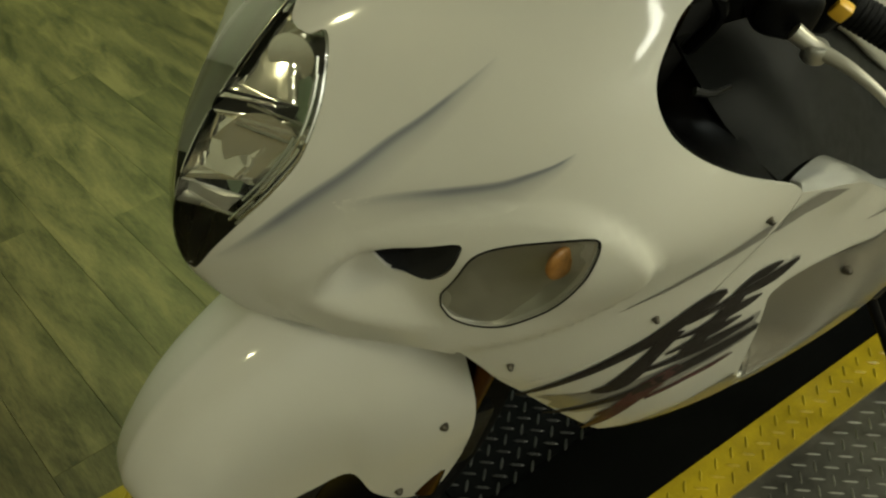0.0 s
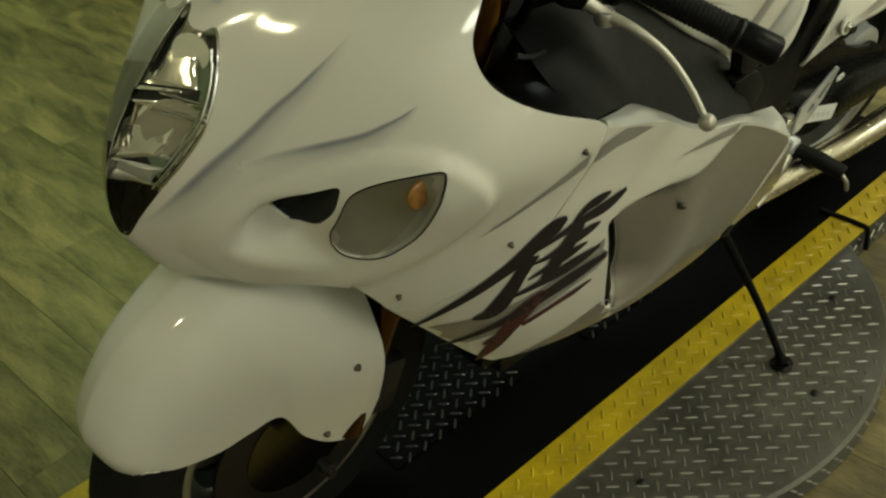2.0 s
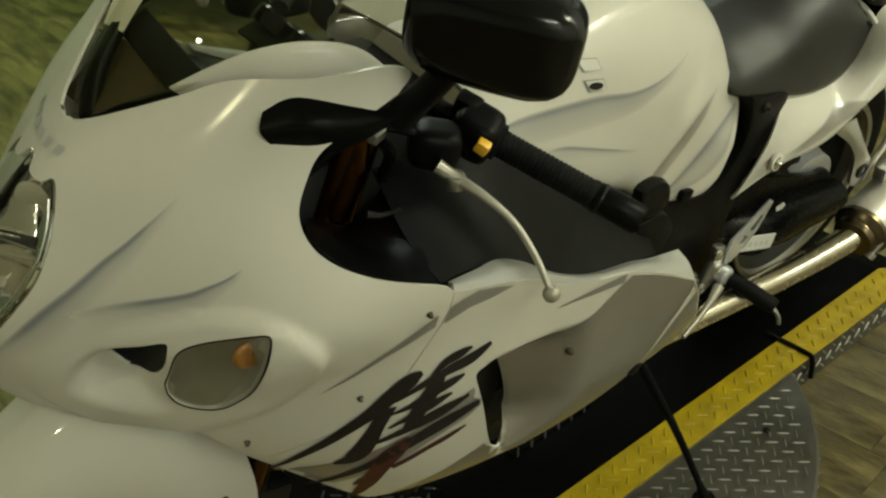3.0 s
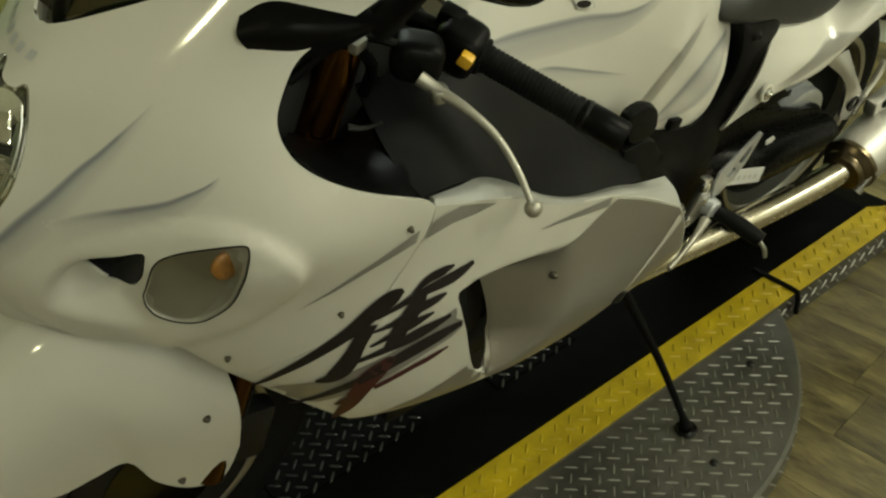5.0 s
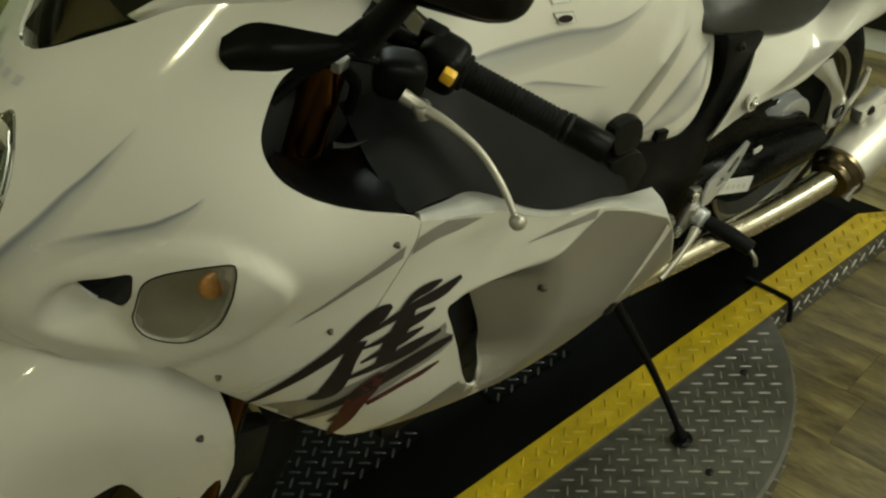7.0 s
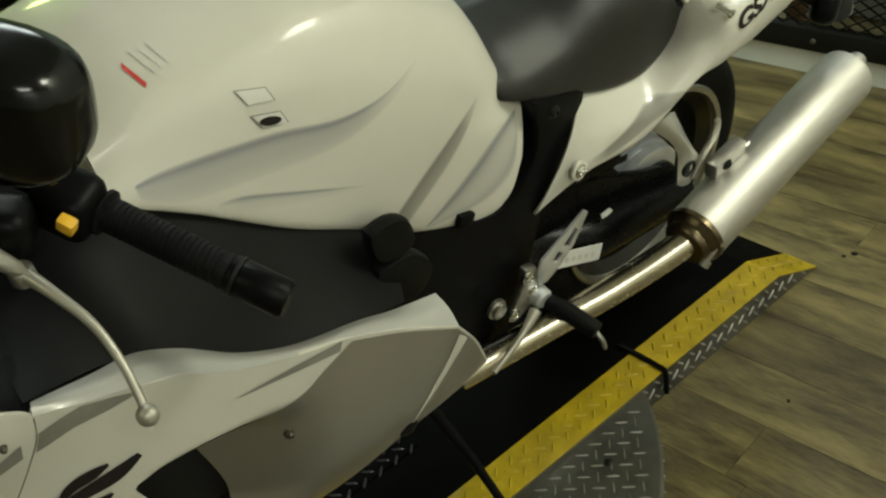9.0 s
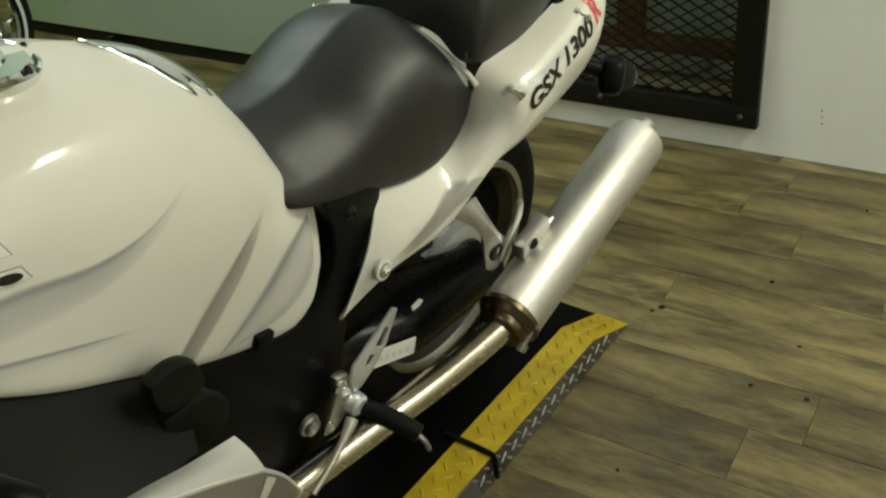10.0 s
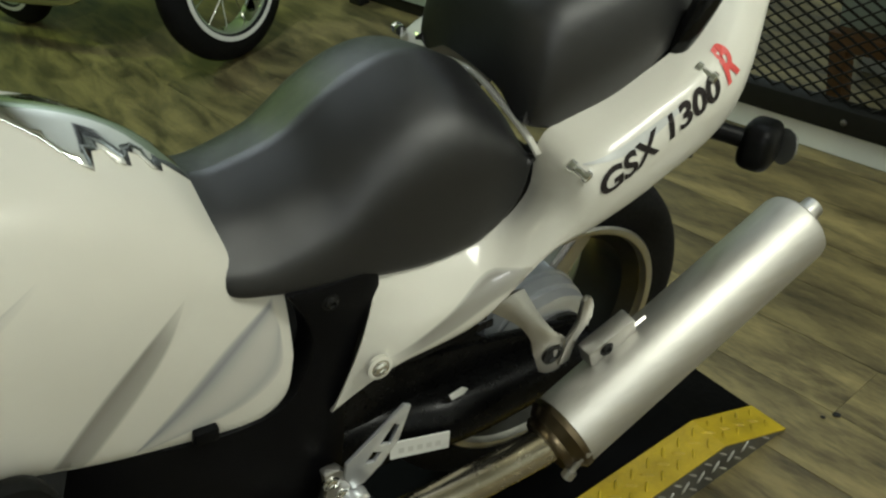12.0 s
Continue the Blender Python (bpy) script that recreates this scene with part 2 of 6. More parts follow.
def grid_faces(nu, nv, flip=False, wrap=False):
    faces = []
    for i in range(nu - 1):
        for j in range(nv if wrap else nv - 1):
            k = (j + 1) % nv
            f = (i * nv + j, (i + 1) * nv + j, (i + 1) * nv + k, i * nv + k)
            faces.append(f[::-1] if flip else f)
    return faces


def cage(rows, nu=6, nv=6):
    """A smooth sheet through a small cage of control rows: its rows of points."""
    fine = [spline(r, nv) for r in rows]
    cols = [spline([f[j] for f in fine], nu) for j in range(len(fine[0]))]
    return [[c[i] for c in cols] for i in range(len(cols[0]))]


def twin(verts, faces):
    """The shape with its mirror image across the centre plane, joined where it meets that plane."""
    back, where = [], {}
    verts = list(verts)
    for i, p in enumerate(list(verts)):
        if abs(p[1]) < 0.0008:
            where[i] = i
        else:
            where[i] = len(verts)
            verts.append((p[0], -p[1], p[2]))
    return verts, list(faces) + [tuple(where[a] for a in f[::-1]) for f in faces]


def outward(verts, faces, inner=0.05):
    """Faces turned so that most of them look away from the body's core."""
    v = np.array([tuple(p) for p in verts])
    core = np.array((v[:, 0].mean(), 0.0, v[:, 2].mean() - inner))
    total = 0.0
    for f in faces:
        a, b, c = v[f[0]], v[f[1]], v[f[2]]
        total += np.cross(b - a, c - a) @ ((a + b + c) / 3 - core)
    return faces if total > 0 else [tuple(f[::-1]) for f in faces]


def sheet(name, rows, mat, parent, label="", thick=0.004, mirror=False, flip=False):
    """A sheet of quads with thickness; mirror: with its twin across the centre plane."""
    nu, nv = len(rows), len(rows[0])
    verts = [tuple(p) for r in rows for p in r]
    faces = outward(verts, grid_faces(nu, nv))
    joined = mirror and any(abs(p[1]) < 0.0008 for p in verts)
    if joined:
        verts, faces = twin(verts, faces)
    ob = mesh_object(name, verts, faces, mat, parent, label)
    if thick:
        crisp_rim(ob)
        mod = ob.modifiers.new("thickness", "SOLIDIFY")
        mod.thickness, mod.offset = thick, -1
    if mirror and not joined:
        far = sheet(name, [[(p[0], -p[1], p[2]) for p in r] for r in rows], mat, parent, label, thick)
    return ob


def tube(name, points, radius, mat, parent, label="", n=12, fine=6, caps=True):
    """A round bar along a smooth line; radius: one number or one for each given point."""
    pts = [Vector(p) for p in spline(points, fine)]
    rad = [float(r[0]) for r in spline([(r,) for r in (radius if hasattr(radius, "__len__") else [radius] * len(points))], fine)]
    verts, side = [], None
    for i, p in enumerate(pts):
        along = (pts[min(i + 1, len(pts) - 1)] - pts[max(i - 1, 0)]).normalized()
        side = (along.orthogonal() if side is None else side - along * side.dot(along)).normalized()
        up = along.cross(side)
        verts += [p + rad[i] * (math.cos(a) * side + math.sin(a) * up) for a in (2 * math.pi * j / n for j in range(n))]
    faces = grid_faces(len(pts), n, True, True)
    if caps:
        faces += [tuple(range(n)), tuple(range(len(verts) - 1, len(verts) - n - 1, -1))]
    return mesh_object(name, verts, faces, mat, parent, label)


def lathe(name, profile, start, end, mat, parent, label="", n=48, sharp=35):
    """A turned body: profile of (distance along start-end in metres, radius)."""
    a, axis = Vector(start), (Vector(end) - Vector(start)).normalized()
    side = axis.orthogonal().normalized()
    up = axis.cross(side)
    verts = [a + axis * d + r * (math.cos(t) * side + math.sin(t) * up) for d, r in profile for t in (2 * math.pi * j / n for j in range(n))]
    faces = grid_faces(len(profile), n, True, True)
    if 1e-4 < profile[0][1] < 0.08:
        faces.append(tuple(range(n)))
    if 1e-4 < profile[-1][1] < 0.08:
        faces.append(tuple(range(len(verts) - 1, len(verts) - n - 1, -1)))
    return mesh_object(name, verts, faces, mat, parent, label, True, sharp)


def block(name, size, m, mat, parent=None, label="", bevel=0.004, taper=1.0):
    """A box with rounded edges, at the pose m; taper: the size of its top against its base."""
    bm = bmesh.new()
    bmesh.ops.create_cube(bm, size=1)
    for v in bm.verts:
        k = taper if v.co.z > 0 else 1
        v.co = Vector((v.co.x * size[0] * k, v.co.y * size[1] * k, v.co.z * size[2]))
    if bevel:
        bmesh.ops.bevel(bm, geom=bm.edges[:], offset=bevel, segments=2, affect="EDGES", profile=0.6)
    bm.transform(m)
    return part(name, bm, mat, parent, label)


def plate(name, outline, lat, thick, mat, parent, label="", bevel=0.003, holes=()):
    """A flat plate with an outline in side view (x, h), its outer face at lat, going inwards by thick."""
    tris, pts = triangles(outline, holes, 1.0)
    bm = bmesh.new()
    vs = [bm.verts.new((p[0], lat, p[1])) for p in pts]
    for t in tris:
        try:
            bm.faces.new([vs[i] for i in t])
        except ValueError:
            pass
    res = bmesh.ops.extrude_face_region(bm, geom=bm.faces[:])
    for v in res["geom"]:
        if isinstance(v, bmesh.types.BMVert):
            v.co.y += thick
    bmesh.ops.dissolve_limit(bm, angle_limit=0.02, verts=bm.verts[:], edges=bm.edges[:])
    if bevel:
        edges = [e for e in bm.edges if len(e.link_faces) == 2 and e.calc_face_angle() > 0.9]
        bmesh.ops.bevel(bm, geom=edges, offset=bevel, segments=2, affect="EDGES", profile=0.6)
    return part(name, bm, mat, parent, label)


def inside(p, loop):
    x, y, hit, j = p[0], p[1], False, len(loop) - 1
    for i in range(len(loop)):
        (xi, yi), (xj, yj) = loop[i][:2], loop[j][:2]
        if (yi > y) != (yj > y) and x < (xj - xi) * (y - yi) / (yj - yi) + xi:
            hit = not hit
        j = i
    return hit


def triangles(outline, holes=(), step=0.015):
    """Triangles that fill an outline less its holes, with an even net of points inside."""
    loops = [list(outline)] + [list(h) for h in holes]
    pts, edges = [], []
    for lp in loops:
        k = len(pts)
        pts += [Vector((float(q[0]), float(q[1]))) for q in lp]
        edges += [(k + i, k + (i + 1) % len(lp)) for i in range(len(lp))]
    lo = [min(p[i] for p in pts) for i in (0, 1)]
    hi = [max(p[i] for p in pts) for i in (0, 1)]
    rim = np.array([tuple(p) for p in pts])
    for a in np.arange(lo[0] + step / 2, hi[0], step):
        for b in np.arange(lo[1] + step / 2, hi[1], step):
            if inside((a, b), loops[0]) and not any(inside((a, b), h) for h in loops[1:]) and np.min(np.hypot(*(rim - (a, b)).T)) > 0.45 * step:
                pts.append(Vector((a, b)))
    vs, _, fs, *_ = geometry.delaunay_2d_cdt(pts, edges, [], 0, 1e-6)
    keep = []
    for f in fs:
        c = sum((vs[i] for i in f), Vector((0, 0))) / 3
        if inside(c, loops[0]) and not any(inside(c, h) for h in loops[1:]):
            keep.append(tuple(f))
    return keep, [tuple(v) for v in vs]


def skin(name, outline, surface, mat, parent, label="", holes=(), step=0.016, thick=0.004, mirror=False, lift=0.0, fine=5, smooth=True):
    """A panel cut from a body surface: outline and holes in side view (x, h); surface(x, h) gives the half width."""
    def root(p):
        return (math.sqrt(max(p[0] - nose(p[1]), 0.0)), p[1])

    loop = [root(p) for p in (spline(outline, fine, True) if smooth else outline)]
    cut = [[root(p) for p in spline(h, 4, True)] for h in holes]
    tris, pts = triangles(loop, cut, step)
    verts = []
    for q, h in pts:
        x = nose(h) + q * q
        verts.append((x, -surface(x, h) - lift, h))
    faces = []
    for t in tris:
        a, b, c = (Vector(verts[i]) for i in t)
        faces.append(t if (b - a).cross(c - a).y < 0 else t[::-1])
    sides = [(verts, faces)]
    if mirror and any(abs(p[1]) < 0.0008 for p in verts):
        sides = [twin(verts, faces)]
    elif mirror:
        sides.append(([(p[0], -p[1], p[2]) for p in verts], [f[::-1] for f in faces]))
    made = []
    for v, f in sides:
        ob = mesh_object(name, v, f, mat, parent, label, True, 60)
        if thick:
            crisp_rim(ob)
            mod = ob.modifiers.new("thickness", "SOLIDIFY")
            mod.thickness, mod.offset = thick, -1
        made.append(ob)
    return made[0]


def tree_of(ob):
    me = ob.data
    return bvhtree.BVHTree.FromPolygons([v.co for v in me.vertices], [tuple(p.vertices) for p in me.polygons])


def decal(name, outline, tree, mat, parent, label="", lift=0.0012, step=0.014, fine=4, smooth=True, form=None):
    """A thin film laid on a body from the side: outline in side view (x, h)."""
    loop = spline(outline, fine, True) if smooth else outline
    tris, pts = triangles(loop, (), step)
    verts, ok = [], []
    for x, h in pts:
        hit, normal, _, _ = tree.ray_cast(Vector((x, -1.0, h)), Vector((0, 1, 0)))
        if form and (hit is None or hit.y > -form(x, h) + 0.004):
            hit, normal = Vector((x, -form(x, h), h)), Vector((0, -1, 0))
        ok.append(hit is not None)
        if hit is None:
            verts.append((x, 0, h))
            continue
        if normal.y > 0:
            normal = -normal
        verts.append(hit + normal * lift)
    faces = []
    for t in tris:
        if all(ok[i] for i in t):
            a, b, c = (Vector(verts[i]) for i in t)
            faces.append(t if (b - a).cross(c - a).y < 0 else t[::-1])
    return mesh_object(name, verts, faces, mat, parent, label, True, 60)


def stroke(points, widths, n=5):
    """The outline of a brush stroke along a line, with a width at each given point."""
    line = spline(points, n)
    wide = [float(w[0]) for w in spline([(w,) for w in widths], n)]
    left, right = [], []
    for i, p in enumerate(line):
        d = line[min(i + 1, len(line) - 1)] - line[max(i - 1, 0)]
        d = d / max(np.hypot(*d), 1e-9)
        side = np.array((-d[1], d[0])) * max(wide[i], 0.0006) / 2
        left.append(tuple(p + side))
        right.append(tuple(p - side))
    return left + right[::-1]


def airbrush(name, first, last, fade, tree, mat, parent, label="", n=7, m=14, tips=(0.2, 0.15), lift=0.0004):
    """A soft-edged film between two lines in side view (x, h), laid on a body; fade: strengths across it."""
    a, b = spline(first, n), spline(last, n)
    k, verts, tone = len(a), [], []
    for i in range(k):
        u = i / (k - 1)
        ends = min(1.0, u / tips[0]) * min(1.0, (1 - u) / tips[1])
        for j in range(m + 1):
            v = j / m
            p = a[i] * (1 - v) + b[i] * v
            hit, normal, _, _ = tree.ray_cast(Vector((p[0], -1.0, p[1])), Vector((0, 1, 0)))
            if hit is None:
                hit, normal = Vector((p[0], -0.1, p[1])), Vector((0, -1, 0))
            verts.append(hit + (normal if normal.y < 0 else -normal) * lift)
            q = v * (len(fade) - 1)
            c = min(int(q), len(fade) - 2)
            tone.append(ends * (fade[c] + (fade[c + 1] - fade[c]) * (q - c)))
    faces = []
    for f in grid_faces(k, m + 1):
        p = [verts[i] for i in f]
        faces.append(f if (p[1] - p[0]).cross(p[2] - p[0]).y < 0 else f[::-1])
    ob = mesh_object(name, verts, faces, mat, parent, label, True, 60)
    ob.data.attributes.new("fade", "FLOAT", "POINT").data.foreach_set("value", tone)
    return ob


def below(line, widths):
    """A line shifted downwards across its own run by the given widths."""
    out = []
    for i, (p, w) in enumerate(zip(line, widths)):
        a, b = line[max(i - 1, 0)], line[min(i + 1, len(line) - 1)]
        dx, dh = b[0] - a[0], b[1] - a[1]
        ln = math.hypot(dx, dh)
        nx, nh = dh / ln, -dx / ln
        if nh > 0:
            nx, nh = -nx, -nh
        out.append((p[0] + nx * w, p[1] + nh * w))
    return out


def pebble(name, size, m, mat, parent, label="", power=3.0, shape=None):
    """A smooth rounded block; power: 2 gives an ellipsoid, more a squarer form."""
    bm = bmesh.new()
    bmesh.ops.create_uvsphere(bm, u_segments=36, v_segments=24, radius=1)
    for v in bm.verts:
        k = sum(abs(c) ** power for c in v.co) ** (1 / power)
        q = v.co / k
        if shape:
            q = shape(q)
        v.co = Vector((q.x * size[0] / 2, q.y * size[1] / 2, q.z * size[2] / 2))
    bm.transform(m)
    return part(name, bm, mat, parent, label, sharp=80)


def screw(place, out, parent, radius=0.009, mat=None, name="bolt"):
    """A domed hex-socket bolt in a washer, its head looking along out."""
    a, d = Vector(place), Vector(out).normalized()
    ob = lathe(name, [(-0.004, radius * 1.25), (0.001, radius * 1.25), (0.0015, radius), (0.004, radius * 0.92), (0.0058, radius * 0.6), (0.006, radius * 0.5), (0.003, radius * 0.42), (0.003, 0.0)], a, a + d, mat or CHROME, parent, "", 16)
    return ob


# ---- room ----
FAR = pose(2.955, 0, 0, 0, 0, 5.0)  # the far wall, turned a little


def room_wall(name, x0, x1, y0, y1, z0, z1, mat, m=None, label="plain painted wall"):
    ob = block(name, (x1 - x0, y1 - y0, z1 - z0), (m or Matrix()) @ pose((x0 + x1) / 2, (y0 + y1) / 2, (z0 + z1) / 2), mat, None, "", 0)
    return tagged(ob, label, "wall", "", "structure")


DOOR_R, DOOR_L, DOOR_B, DOOR_T = -0.20, 0.78, 0.085, 2.05
room_wall("wall_east", 0, 0.12, -4.0, DOOR_R, 0, 3.0, WALL, FAR, "white painted wall with small scuffs")
room_wall("wall_east_sill", 0, 0.12, DOOR_R, DOOR_L, 0, DOOR_B, WALL, FAR, "white painted sill below a mesh door")
room_wall("wall_east_head", 0, 0.12, DOOR_R, DOOR_L, DOOR_T, 3.0, WALL, FAR, "white painted wall over a mesh door")
room_wall("wall_east_pier", 0, 0.12, DOOR_L, 1.25, 0, 3.0, WALL, FAR, "white painted wall beside a mesh door")
room_wall("wall_east_panel", 0.0, 0.12, 1.25, 6.3, 0.06, 3.0, GREEN_WALL, FAR, "pale green shutter wall above a black foot rail")
room_wall("wall_north", -4.5, 3.2, 6.0, 6.15, 0, 3.0, GREEN_WALL)
room_wall("wall_west", -4.65, -4.5, -4.0, 6.15, 0, 3.0, WALL)
room_wall("wall_south", -4.65, 4.0, -4.15, -4.0, 0, 3.0, WALL)
ceil = block("ceiling", (9.9, 10.6, 0.1), pose(0.1, 1.0, 3.05), CEIL, None, "", 0)
tagged(ceil, "plain painted ceiling", "ceiling", "", "structure")
rail = block("baseboard", (0.05, 5.0, 0.06), FAR @ pose(0.035, 3.76, 0.03), IRON, None, "", 0.004)
tagged(rail, "black foot rail under the shutter wall", "baseboard", "", "structure")
for y, z, w, h in ((-0.370, 0.165, 0.003, 0.007), (-0.372, 0.145, 0.003, 0.005), (-0.374, 0.125, 0.004, 0.004), (-0.72, 0.30, 0.004, 0.007), (-1.15, 0.22, 0.006, 0.003)):
    mark = block("wall_scuff", (0.001, w, h), FAR @ pose(-0.001, y, z), STEEL_PLATE, None, "", 0)
    tagged(mark, "small dark scuff on the white wall", "scuff", "wall scuffs")
for y in (1.75, 2.6):
    stop_ = thing("floor_bolt", "small dark bolt block at the shutter foot", "bolt", "shutter bolts", FAR @ pose(-0.03, y, 0.0))
    block("body", (0.05, 0.09, 0.03), pose(0, 0, 0.015), IRON, stop_, "", 0.004)
    block("knob", (0.03, 0.03, 0.025), pose(0, 0, 0.0425), IRON, stop_, "", 0.004)


def mesh_door():
    door = thing("door_1", "black iron door with diamond wire mesh", "door", "", FAR)
    door["kind"] = "structure"
    w = DOOR_L - DOOR_R
    y = (DOOR_L + DOOR_R) / 2
    block("frame_rail", (0.05, w, 0.07), pose(0.0, y, DOOR_B + 0.035), IRON, door)
    block("frame_rail", (0.05, w, 0.07), pose(0.0, y, DOOR_T - 0.035), IRON, door)
    for k in (DOOR_R + 0.04, DOOR_L - 0.04):
        block("frame_post", (0.05, 0.08, DOOR_T - DOOR_B - 0.14), pose(0.0, k, (DOOR_T + DOOR_B) / 2), IRON, door)
    block("mid_rail", (0.045, w - 0.16, 0.05), pose(0.0, y, 1.05), IRON, door)
    for k in (DOOR_R + 0.05, y, DOOR_L - 0.05):
        lathe("bolt", [(-0.004, 0.009), (0.004, 0.009), (0.007, 0.005), (0.008, 0)], (-0.025, k, DOOR_B + 0.035), (-1, k, DOOR_B + 0.035), STEEL_PLATE, door, "", 10)
    # expanded-metal mesh: flat diagonal strands both ways
    verts, faces = [], []
    y0, y1, z0, z1, pitch, rise = DOOR_R + 0.08, DOOR_L - 0.08, DOOR_B + 0.07, DOOR_T - 0.07, 0.034, 0.58
    for sign in (1, -1):
        c = z0 - (y1 - y0) * rise
        while c < z1 + (y1 - y0) * rise:
            ends = []
            for yy, zz in ((y0, c), (y1, c + rise * (y1 - y0))):
                zz = zz if sign > 0 else c + rise * (y1 - y0) - (zz - c)
                ends.append([yy, zz])
            (ya, za), (yb, zb) = ends
            k = (zb - za) / (yb - ya)
            lo = [max(y0, min(y1, ya + (v - za) / k)) for v in (z0, z1)]
            ya2, yb2 = min(lo), max(lo)
            if yb2 - ya2 > 0.01:
                za2, zb2 = za + k * (ya2 - ya), za + k * (yb2 - ya)
                b = len(verts)
                for yy, zz in ((ya2, za2), (yb2, zb2)):
                    for dx, dz in ((-0.003, -0.0024), (0.003, -0.0024), (0.003, 0.0024), (-0.003, 0.0024)):
                        verts.append((dx + 0.002 * sign, yy, zz + dz))
                faces += [(b, b + 1, b + 5, b + 4), (b + 1, b + 2, b + 6, b + 5), (b + 2, b + 3, b + 7, b + 6), (b + 3, b, b + 4, b + 7)]
            c += pitch
    tagged(mesh_object("wire_mesh", verts, faces, IRON, door, "black diamond wire mesh", False), kind="stuff")


mesh_door()


def store_room():
    """What stands in the dim room behind the mesh."""
    room_wall("wall_store", 1.6, 1.7, -1.2, 1.8, 0, 3.0, WALL, FAR, "dim wall of the store room")
    room_wall("wall_store_south", 0.12, 1.6, -1.3, -1.2, 0, 3.0, WALL, FAR, "dim side wall of the store room")
    room_wall("wall_store_north", 0.12, 1.6, 1.8, 1.9, 0, 3.0, WALL, FAR, "dim side wall of the store room")
    cab = thing("cabinet", "brown wooden cabinet on short legs behind the mesh door", "cabinet", "", FAR @ pose(0.27, 0.13, 0.0))
    block("rail", (0.05, 0.78, 0.052), pose(0, 0, 0.193), RUST, cab, "", 0.004)
    block("post", (0.056, 0.085, 1.40), pose(0, 0.175, 0.92), RUST, cab, "", 0.004)
    block("panel", (0.02, 0.77, 1.40), pose(0.03, 0, 0.92), GREEN_WALL, cab, "dim grey green panel", 0.003)
    for y in (-0.36, 0.36):
        block("leg", (0.05, 0.05, 0.167), pose(0, y, 0.0835), RUST, cab, "", 0.003)
    # pale blocks added in place of the pale lit floor under the cabinet
    for y in (-0.12, 0.33):
        box = thing("store_floor_block", "pale block added in place of the pale store floor", "box", "store cartons", FAR @ pose(0.62, y, 0))
        block("body", (0.3, 0.42, 0.2), pose(0, 0, 0.1), PALE_GREY, box, "", 0.004)
        block("lid", (0.31, 0.43, 0.04), pose(0, 0, 0.22), PALE_GREY, box, "", 0.004)


store_room()
for x, y, turn in ((0.1, -3.3, 0), (2.75, -2.1, 0), (1.7, 1.6, 0), (2.9, 4.2, 90)):
    fit_ = thing("ceiling_light", "white strip ceiling light", "lamp", "ceiling lights", pose(x, y, 2.94, 0, 0, turn))
    block("housing", (1.3, 0.2, 0.05), pose(0, 0, 0.03), WALL, fit_, "", 0.006)
    block("diffuser", (1.2, 0.15, 0.012), pose(0, 0, 0.006), LAMP_GLOW, fit_, "glowing white diffuser", 0.003)


spot = thing("ceiling_spotlight", "small round white ceiling spotlight", "lamp", "", pose(-1.63, -0.39, 2.94))
lathe("housing", [(0.0, 0.075), (0.004, 0.08), (0.05, 0.08), (0.06, 0.06)], (0, 0, 0), (0, 0, 1), WALL, spot, "white round housing", 32)
lathe("diffuser", [(0.0, 0.0), (0.0, 0.03), (0.006, 0.032), (0.012, 0.03)], (0, 0, 0), (0, 0, 1), LAMP_GLOW, spot, "glowing round diffuser", 32)


# ---- motorcycle stand: turntable and track ----
TRACK_Y0, TRACK_Y1, TOP = -0.25, 0.42, 0.075
STRIP = 0.082
JOINTS = (0.264, 1.50)


def ribs(places, size, height=0.0022):
    """Lens-shaped raised ribs of tread plate: rows of (place, along, normal)."""
    verts, faces = [], []
    for p, along, up in places:
        p, along, up = Vector(p), Vector(along), Vector(up)
        side = up.cross(along)
        b = len(verts)
        a, w = size
        for u, v, k in ((-1, 0, 0), (-0.5, 0.8, 0), (0.5, 0.8, 0), (1, 0, 0), (0.5, -0.8, 0), (-0.5, -0.8, 0), (-0.55, 0, 1), (0.55, 0, 1)):
            verts.append(p + along * u * a / 2 + side * v * w / 2 + up * k * height)
        faces += [(b, b + 6, b + 1), (b + 1, b + 6, b + 7, b + 2), (b + 2, b + 7, b + 3), (b + 3, b + 7, b + 4), (b + 4, b + 7, b + 6, b + 5), (b + 5, b + 6, b)]

    return verts, [f[::-1] for f in faces]


def tread_field(x0, x1, y0, y1, z, pitch, keep=None, slope=None):
    out = []
    k, reach = pitch / math.sqrt(2), int((x1 - x0 + y1 - y0) / pitch) + 2
    for i in range(-reach, reach):
        for j in range(-reach, reach):
            x, y = (x0 + x1) / 2 + (i - j) * k, (y0 + y1) / 2 + (i + j) * k
            if not (x0 < x < x1 and y0 < y < y1) or keep and not keep(x, y):
                continue
            d = (0.7071, 0.7071, 0) if (i + j) % 2 else (0.7071, -0.7071, 0)
            out.append(((x, y, slope(x) if slope else z), d, (0, 0, 1)))
    return out


def track_z(x):
    if x < -0.17:
        return TOP + (x + 0.17) / 0.19 * (TOP - 0.006)
    if x > 1.90:
        return TOP - (x - 1.90) / 0.16 * (TOP - 0.006)
    return TOP


